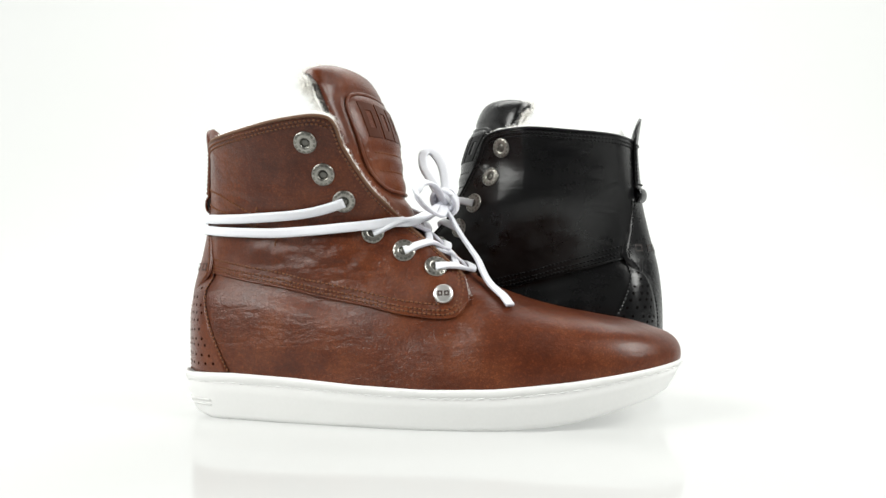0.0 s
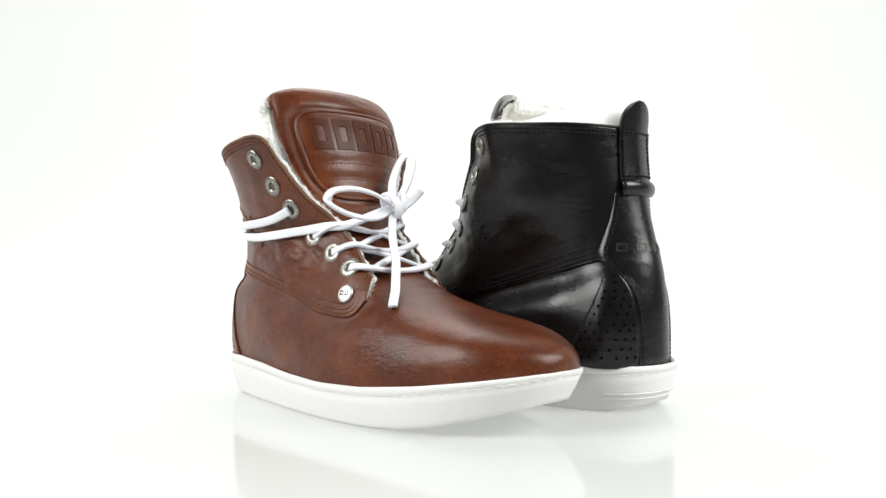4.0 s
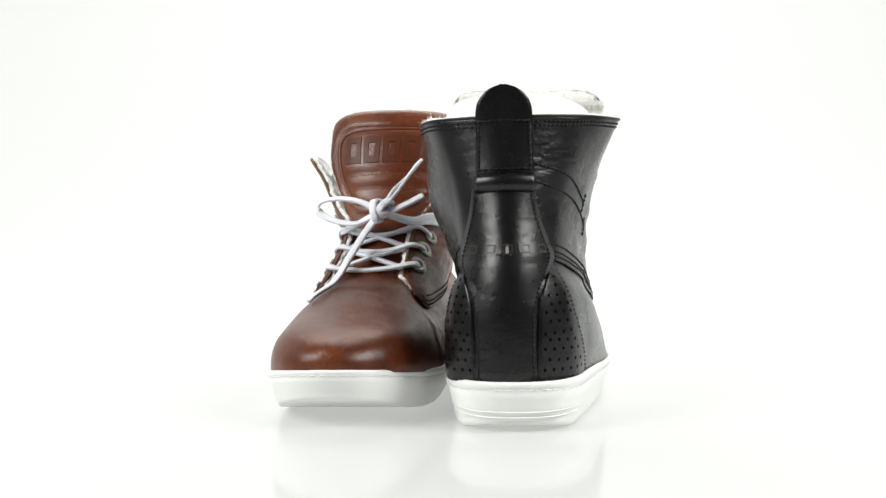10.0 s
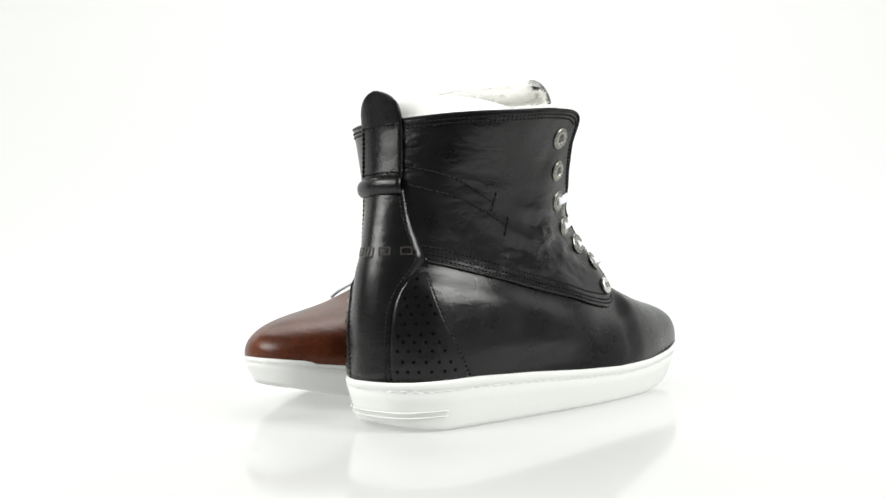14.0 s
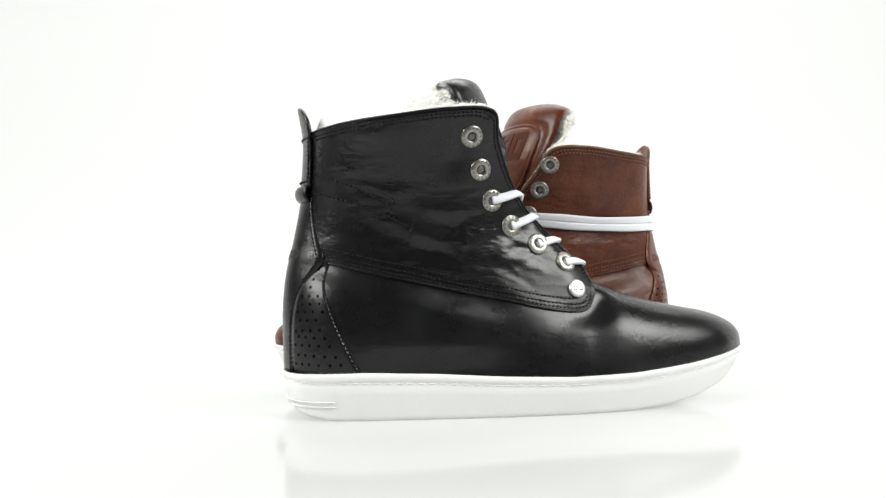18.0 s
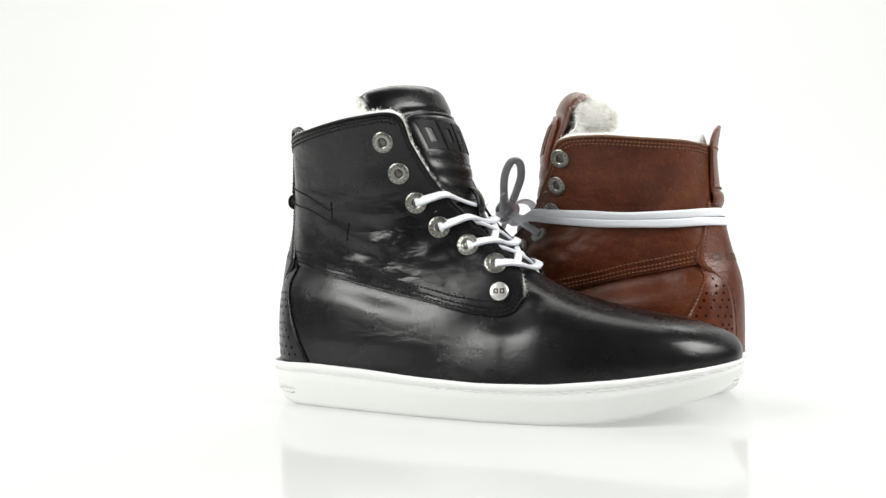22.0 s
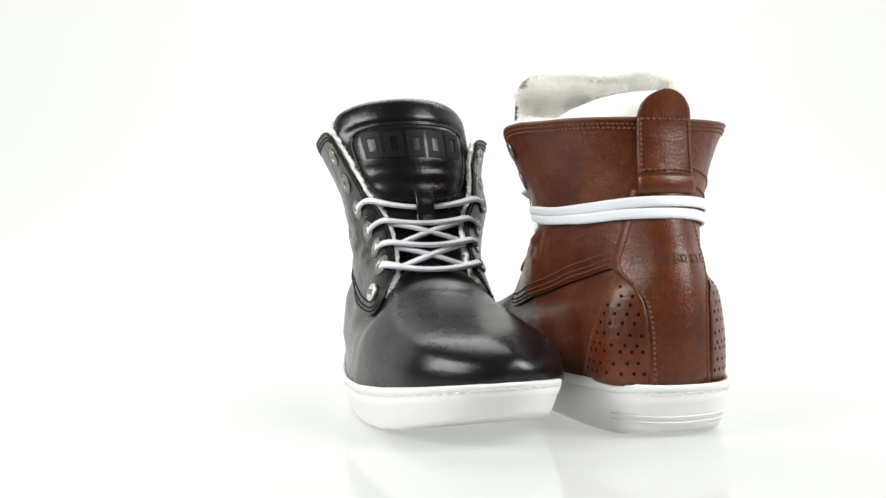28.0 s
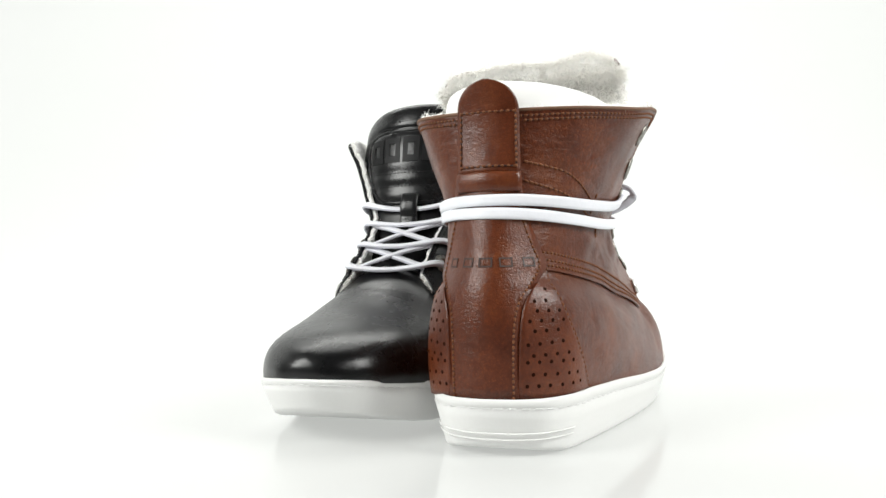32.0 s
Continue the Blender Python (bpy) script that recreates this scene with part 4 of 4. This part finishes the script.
def boot(name, soft, skin_mat, edge_mat, thread_mat, print_mat, label):
    root = tagged(new(name), label, "boot", group="pair of display boots")
    root.empty_display_size = 0.05
    build_sole(root)
    nu, nv = 170, 44
    vl = lofted(VAMP, nu, nv, feather=True)
    vm = other(vl)
    ql = bent(lofted(QUARTER, 150, 64), soft)
    qm = bent(lofted(INNER, 150, 64), soft)
    if not soft:
        qm[..., 1] -= 8.0 * np.clip((qm[..., 0] - 88) / 24, 0, 1) * np.clip((qm[..., 2] - 128) / 28, 0, 1)
        qm[..., 1] += 7.5 * np.exp(-((qm[..., 2] - 128) / 26) ** 2) * np.clip((qm[..., 0] - 30) / 40, 0, 1) * np.clip((150 - qm[..., 0]) / 45, 0, 1)
    # the outer side is a little fuller behind the eyelets
    room = np.sin(np.pi * np.clip((ql[..., 0] - 18) / 76, 0, 1)) ** 1.5
    ql[..., 1] -= room * (3.0 * np.clip((ql[..., 2] - 138) / 26, 0, 1) + (2.5 * np.exp(-((ql[..., 2] - 122) / 20) ** 2) if soft else 0.0))
    seed = 3.0 if soft else 11.0
    ql, qm = wrinkle(ql, 3.3 if soft else 2.7, seed), wrinkle(qm, 3.2 if soft else 1.3, seed + 5)
    vl = crowned(vl, 77)
    vm = other(vl)
    # on the inner side the leather swells below the seam
    vm[..., 1] += 3.6 * np.exp(-((vm[..., 2] - 60) / 13) ** 2) * np.clip((vm[..., 0] - 25) / 25, 0, 1) * np.clip((140 - vm[..., 0]) / 40, 0, 1)
    vl[..., 1] -= 3.0 * np.sin(np.pi * np.clip((vl[..., 0] - 18) / 132, 0, 1)) ** 1.5 * np.clip((vl[..., 2] - 27) / 14, 0, 1) * np.clip((82 - vl[..., 2]) / 14, 0, 1)
    vl, vm = wrinkle(vl, 0.7, seed + 9), wrinkle(vm, 0.7, seed + 13)
    vl, vm = tuck(vl, ql, facing(ql)), tuck(vm, qm, facing(qm))
    skin = Skin([vl, vm, ql, qm])
    both = merge([(list(vl.reshape(-1, 3)), quads(nu, nv, flip=True)), (list(vm.reshape(-1, 3)), quads(nu, nv))])
    me = mesh_of("vamp", *scaled(both), BROWN_CREASED if soft else BLACK_SMOOTH)
    bm = bmesh.new()
    bm.from_mesh(me)
    bmesh.ops.remove_doubles(bm, verts=bm.verts, dist=1.2e-4)
    bm.verts.index_update()
    rounded_toe(bm)
    bm.to_mesh(me)
    bm.free()
    part("vamp", me, root)
    collar_pts, collar_out, lace_pts, lace_out = [], [], [], []
    for tag, g, out in (("outer_quarter", ql, -1.0), ("inner_quarter", qm, 1.0)):
        n = normals_of(g) * out
        q = g + n * 0.5
        quarter = part(tag, mesh_of(tag, *scaled(shell(q, 1.2, out)), BROWN_CREASED if soft else BLACK_CREASED if out < 0 else BLACK_SMOOTH), root)
        inner = (g - n * 1.4)[:, 10:]
        lift = np.zeros(inner.shape)
        for i in range(inner.shape[0]):
            for j in range(0, inner.shape[1]):
                lift[i, j] = n[i, j + 10] * -1.6 * noise.noise(Vector(inner[i, j]) * 0.35)
        inner = inner + lift
        inner[:, -1] += [0, 0, 1.2]
        part("fleece_lining", mesh_of("fleece_lining", *scaled(shell(inner, 3.0, out)), FLEECE), root, "off-white fleece lining")
        # fleece that shows over the edges
        edge = g[:, -1] - n[:, -1] * 2.8
        up = g[:, -1] - g[:, -3]
        up /= np.linalg.norm(up, axis=1, keepdims=True)
        collar_pts.append(edge[92:])
        collar_out.append((up - n[:, -1] * 0.5)[92:])
        lace_pts.append(edge[:92])
        lace_out.append((up * 0.8 - n[:, -1] * 0.6)[:92])
        front = g[0] - n[0] * 2.6
        lace_pts.append(front)
        lace_out.append(np.tile([0.8, 0, 0.3], (len(front), 1)) - n[0] * 0.6)
        # cut edge of the leather
        rim = (g + n * 0.2)[:, -1]
        part("collar_edge", mesh_of("collar_edge", *scaled(tube(rim, 0.95, 7)), edge_mat), quarter)
        # thread rows along collar and lacing edge
        for depth in (3.0, 5.4):
            d = -up * depth
            line = g[:, -1] + d
            line = line[(8 if depth < 4 else 82):-2]
            path, nn = skin.line(line[::6], 2.6, 0.6)
            sewn(path, nn, quarter, thread_mat)
        # three rows of thread along the lower seam
        bottom = g[:, 0] + n[:, 0] * 0.1
        part("seam_edge", mesh_of("seam_edge", *scaled(tube(bottom[::2], 0.6, 6)), skin_mat), quarter)
        for off in (2.0, 4.6, 8.4):
            path, nn = seam_row(g, n, off, 19.0, 0.55)
            sewn(path, nn, quarter, thread_mat)
        # slanted darts on the outer side
        if out < 0:
            for pts in ([(16, -20, 143), (35, -36, 137), (57, -48, 123)], [(16, -20, 133), (40, -38, 125), (69, -47, 110)],
                        [(58, -48, 128), (56.5, -48, 119)], [(70, -47, 114.5), (68, -47, 105.5)]):
                path, nn = skin.line(bent(np.array(pts, float), soft), 2.6, 0.6)
                sewn(path, nn, quarter, thread_mat, 2.4, 0.65, "dart_stitching")
        # eyelets
        eyes = np.array(EYES_BROWN if soft else EYES_BLACK)
        if out > 0:
            eyes = np.array(EYES_BROWN_INNER if soft else EYES_BLACK_INNER)
        for e in eyes:
            p, nn = skin.on(e, 0.5)
            eye = part("eyelet", mesh_of("eyelet", *scaled(lathe([(6.6, 0), (6.6, 0.5), (6.2, 0.95), (5.0, 1.15), (3.9, 1.35), (3.1, 1.2), (2.7, 0.6), (2.6, 0.1)], 28, p, nn)), METAL), quarter, "worn nickel eyelet")
            ex = np.array(Vector(nn).orthogonal().normalized())
            ey = np.cross(nn, ex)
            ticks = []
            for k in range(13):
                c, d = math.cos(k * 0.4833), math.sin(k * 0.4833)
                ticks.append(frame_bar(p + (ex * c + ey * d) * 5.35 + nn * 1.02, nn, ex * c + ey * d, 1.35, 1.15, 0.36, 0.16))
            part("eyelet_engraving", mesh_of("eyelet_engraving", *scaled(merge(ticks)), METAL_DARK, smooth=False), eye, kind="stuff")
            part("eyelet_hole", mesh_of("eyelet_hole", *scaled(lathe([(2.65, 0.1), (2.6, 0.35), (1.2, 0.5)], 16, p, nn)), METAL_DARK), eye)
        if out < 0:
            p, nn = skin.on((169.5, -55, 72), 0.5)
            badge = part("rivet_badge", mesh_of("rivet_badge", *scaled(lathe([(5.6, 0), (5.6, 1.3), (5.25, 1.9), (4.0, 2.15), (2, 2.25)], 32, p, nn)), METAL_BRIGHT), quarter, "round polished metal rivet")
            side = np.cross((0, 0, 1.0), nn)
            side /= np.linalg.norm(side)
            for k in (-1, 1):
                part("badge_mark", mesh_of("badge_mark", *scaled(frame_bar(p + np.array(nn) * 2.15 + side * 1.85 * k, nn, (0, 0, 1), 2.7, 3.0, 0.75, 0.15)), BROWN_PRINT, smooth=False), badge)
    build_heel(root, skin, skin_mat, thread_mat, print_mat, soft)
    _, tfront, _ = build_tongue(root, soft, skin_mat, thread_mat, print_mat, edge_mat)
    pts, dirs = np.concatenate(collar_pts), np.concatenate(collar_out)
    hair = merge([tufts(pts, dirs, 2.6, 21 if soft else 22, per=14, spread=0.8, width=0.16),
                  tufts(np.concatenate(lace_pts), np.concatenate(lace_out), 1.5, 23, per=12, spread=0.5, width=0.16)])
    part("fleece_hair", mesh_of("fleece_hair", *scaled(hair), FLEECE_HAIR, smooth=False), root, kind="stuff")
    # white paper that keeps the collar in shape
    drop = -4 if soft else 0
    grid = []
    for a in np.linspace(-1, 1, 41):
        base = spline([(14, -3, 0), (27, -32, 0), (56, -53, 0), (104, -62, 0)], 41)[int(round(abs(a) * 40))]
        if a > 0:
            base = other(base[None])[0]
        c = np.array([70.0, -10.0, 0])
        base = base + (c - base) * np.array([0.07, 0.05, 0])
        h = 171 + drop + 13 * (1 - abs(a) ** (1.7 if soft else 2.8))
        grid.append([base + (c - base) * np.array([0.12, 0.04, 0]) * (t ** 3) + np.array([0, 0, 152 + drop + (h - 152 - drop) * t]) for t in np.linspace(0, 1, 12)])
    part("paper_insert", mesh_of("paper_insert", *scaled(shell(np.array(grid), 1.0, 1.0)), PAPER), root, "plain white paper stuffing sheet")
    skin.low = BVHTree.FromPolygons([Vector(p) for g in (vl, vm) for p in g.reshape(-1, 3)], quads(nu, nv) + quads(nu, nv, nu * nv))
    skin.front = [(g[:95, -1], normals_of(g)[:95, -1] * facing(g)) for g in (ql, qm)]
    skin.tongue = BVHTree.FromPolygons([Vector(p) for p in tfront.reshape(-1, 3)], quads(*tfront.shape[:2]))
    build_laces(root, skin, soft, skin_mat, tfront)
    return root


def clear_of(tree, p, lift):
    """The point p, moved out in front of the tongue where it lies inside."""
    place, n, _, _ = tree.find_nearest(Vector(p))
    if n.x < 0:
        n = -n
    d = (Vector(p) - place).dot(n)
    aside = (Vector(p) - place - n * d).length
    return np.array(Vector(p) + n * max(0.0, lift - d)) if aside < 3.0 and d > -28 else np.array(p)


def lace_path(skin, points, near=7.0, lift=2.2, step=2.0, taut=3):
    """A lace's way: it hugs the leather where it is near, and hangs free elsewhere."""
    path = evenly(spline(points, 30 * len(points)), step)
    out, nrm = [], []
    for p in path:
        q, n = skin.on(p, lift)
        d = np.linalg.norm(q - p)
        free = np.array([0.72, (p[1] + 14) * 0.012, 0.69])
        free /= np.linalg.norm(free)
        k = min(1.0, max(0.0, (d - near) / 5.0))
        w = q * (1 - k) + p * k
        out.append(clear_of(skin.tongue, w, 2.0) if w[0] > 100 else w)
        m = n * (1 - k) + free * k
        nrm.append(m / np.linalg.norm(m))
    out, nrm = np.array(out), np.array(nrm)
    for _ in range(taut):
        out[1:-1] = 0.25 * out[:-2] + 0.5 * out[1:-1] + 0.25 * out[2:]
        nrm[1:-1] = 0.25 * nrm[:-2] + 0.5 * nrm[1:-1] + 0.25 * nrm[2:]
    return out, nrm


def build_laces(root, skin, soft, skin_mat, tfront):
    eyes = np.array(EYES_BROWN if soft else EYES_BLACK, float)
    inner = np.array(EYES_BROWN_INNER if soft else EYES_BLACK_INNER, float)
    lace = part("laces", None, root, "flat white leather laces")
    strands = []

    def strand(pts, near=7.0, lift=2.2, width=5.7, taut=3):
        p, n = lace_path(skin, pts, near, lift, taut=taut)
        strands.append(ribbon(p, n, width, 2.0))

    def bare(pts, face, width=5.8):
        p = evenly(spline(pts, 40 * len(pts)), 1.5)
        p = np.array([clear_of(skin.tongue, q, 2.5) for q in p])
        strands.append(ribbon(p, np.tile(face, (len(p), 1)), width, 2.0))

    fwd = np.array([0.72, 0, 0.69])
    def over(a, b, sag=0.0, lift=2.4, start=0.5, rise=0.35, width=5.2, under=False):
        """A taut strand from eyelet to eyelet, arched as little as the tongue allows."""
        (a, na), (b, nb) = skin.on(a, start), skin.on(b, start)
        n = np.array([1.0, 0.0, rise])
        n /= np.linalg.norm(n)
        # over the cut front edge of each quarter
        edges = []
        for p, (line, face) in ((a, skin.front[0]), (b, skin.front[1])):
            k = int(np.argmin(((line - p - [5, 0, -6]) ** 2).sum(1)))
            edges.append(line[k] + (face[k] * -1.5 if under else face[k] * 2.2 + n * 1.4))
        ea, eb = edges
        s = np.linspace(0, 1, 40)
        arch = 1 - (2 * s - 1) ** 2
        base = ea + s[:, None] * (eb - ea) + np.array([0, 0, -sag]) * arch[:, None]
        h = 3.0
        for tree in (skin.tongue, skin.low):
            for k in range(7, 33):
                hits, o = [], Vector(base[k] - n * 40)
                hit = tree.ray_cast(o, Vector(n))[0]
                while hit is not None and len(hits) < 5:
                    hits.append(float((np.array(hit) - base[k]) @ n))
                    hit = tree.ray_cast(hit + Vector(n) * 0.01, Vector(n))[0]
                if hits:
                    h = max(h, min((max(hits) + lift) / arch[k], 30.0))
        arc = base + n * h * arch[:, None]
        path = arc if under else np.vstack([[a], [(a + ea) / 2 + na * 1.6], arc, [(b + eb) / 2 + nb * 1.6], [b]])
        path = evenly(path, 1.2)
        for _ in range(14):
            path[1:-1] = 0.25 * path[:-2] + 0.5 * path[1:-1] + 0.25 * path[2:]
        s = np.linspace(0, 1, len(path))
        arch = 1 - (2 * s - 1) ** 2
        t = np.gradient(path, axis=0)
        t /= np.linalg.norm(t, axis=1, keepdims=True)
        face = na * (1 - s[:, None]) ** 2 + nb * s[:, None] ** 2 + n * (2 * s * (1 - s))[:, None] * 1.2 + np.array([0, 0, 2.2]) * arch[:, None]
        face -= t * (face * t).sum(1, keepdims=True)
        face /= np.linalg.norm(face, axis=1, keepdims=True)
        strands.append(ribbon(path, face, width, 2.2))
        return path[len(path) // 2]

    # straight strands from eyelet to eyelet, and the crossing ones under them
    for k in (3, 4):
        over(eyes[k], inner[k + 1], 0.0, 0.8, width=4.8, under=True)
        over(eyes[k + 1], inner[k], 0.0, 0.8, width=4.8, under=True)
    for k in (3, 4, 5):
        over(eyes[k], inner[k], (9.0, 6.0, 4.0)[k - 3] if soft else 4.0, 2.6 if k < 5 else 1.6)
    if not soft:
        mid_top = over(eyes[2], inner[2], 6.0, 1.8, rise=0.0)
        # lace keeper on the tongue
        col = tfront[tfront.shape[0] // 2]
        at_z = lambda z: col[int(np.argmin(abs(col[:, 2] - z)))]
        ks = evenly(spline([at_z(mid_top[2] + 10), at_z(mid_top[2] + 8) + fwd * 1.5, mid_top + [2.0, 0, 5.0], mid_top + [3.4, 0, 0], mid_top + [3.0, 0, -5],
                            at_z(mid_top[2] - 10) + fwd * 1.5, at_z(mid_top[2] - 14)], 80), 1.0)
        ks[:, 1] = mid_top[1]
        kn = np.tile(fwd, (len(ks), 1))
        part("lace_keeper", mesh_of("lace_keeper", *scaled(ribbon(ks, kn, 12.0, 2.2)), skin_mat), root, "small black leather lace keeper")
    else:
        knot = np.array([160.0, -10.0, 122.0])
        # two turns round the ankle
        strand([eyes[2], (100, -56, 120), (70, -48, 119), (38, -38, 119), (14, -22, 119.5), (4, -3, 120), (14, 16, 119.5), (40, 25, 119),
                (75, 30, 120), (108, 30, 122), (136, 16, 124), knot + fwd * 5], near=16, lift=3.2, width=5.6, taut=40)
        strand([knot + fwd * 5, (152, -34, 117), (128, -51, 112), (98, -53, 109.5), (66, -47, 109), (38, -38, 110.5), (14, -22, 112.5), (4, -3, 113.5),
                (14, 16, 113.5), (40, 25, 113), (75, 30, 114), (108, 30, 117), (134, 18, 120), knot + fwd * 5], near=16, lift=3.2, width=5.6, taut=40)
        # knot
        heart = knot + fwd * 6
        for ax, off, r, flat in (((0.15, 1.0, 0.25), (0, -2.5, 0), 8.6, 0.75), ((0.2, 0.8, -0.55), (0, 3.0, 1.5), 7.8, 0.8), ((0.55, 0.35, 0.75), (1, 0.5, 2.0), 7.2, 0.8)):
            z = Vector(ax).normalized()
            x = (fwd - np.array(z) * (fwd @ np.array(z)))
            x = Vector(x).normalized()
            y = z.cross(x)
            turn = [flat * r * math.cos(a) * np.array(x) + r * math.sin(a) * np.array(y) for a in np.linspace(0, 2 * math.pi, 33)]
            strands.append(ribbon([heart + np.array(off) + p for p in turn], turn, 5.2, 2.4))
        # bow: a loop to the outer side, a loop upwards to the inner side, two loose ends
        bare([knot + fwd * 5, (162, -24, 133), (160, -40, 136), (157, -54, 134), (156, -56, 127), (160, -43, 120), (164, -26, 118), knot + fwd * 5], (0.35, -0.25, 0.9))
        bare([knot + fwd * 5, (155, -3, 140), (148, 7, 151), (147, 14, 160), (152, 17, 161), (159, 11, 152), (163, 1, 138), knot + fwd * 6], (0.1, -0.72, 0.69))
        bare([knot + fwd * 5, (165, -2, 126), (162, 9, 131), (158, 20, 137)], (0.7, -0.1, 0.7), 4.8)
        p, n = lace_path(skin, [knot + fwd * 5, (174, -21, 108), (187, -30, 90), (197, -40, 76), (206, -50, 63)], near=2.0, lift=3.0)
        strands.append(ribbon(p, n, 5.4, 2.0))
    for v, f in strands:
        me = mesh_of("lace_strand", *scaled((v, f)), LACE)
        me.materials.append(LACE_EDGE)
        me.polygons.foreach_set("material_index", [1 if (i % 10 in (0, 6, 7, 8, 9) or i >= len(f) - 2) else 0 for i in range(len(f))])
        part("lace_strand", me, lace)


BROWN_BOOT = boot("ankle_boot", True, BROWN, BROWN_EDGE, BROWN_THREAD, BROWN_PRINT,
                  "brown leather ankle boot, white laces wrapped round the ankle")
BLACK_BOOT = boot("ankle_boot", False, BLACK, BLACK_EDGE, BLACK_THREAD, BLACK_PRINT,
                  "black leather ankle boot with open collar and white laces")


# ------------------------------------------------------------ the turn of the table
def motions():
    def rows(x, y, heading):
        out = []
        for k in range(129):
            t = k * 0.25
            turn = -(-23.978 + 8.7203 * t)
            out.append((t, pose(0, 0, 0, 0, 0, turn) @ pose(x, y, 0.0005, 0, 0, heading)))
        return out

    walk(BROWN_BOOT, rows(-0.1744, 0.0430, -31.5))
    walk(BLACK_BOOT, rows(0.12125, -0.0430, 149.5))


motions()
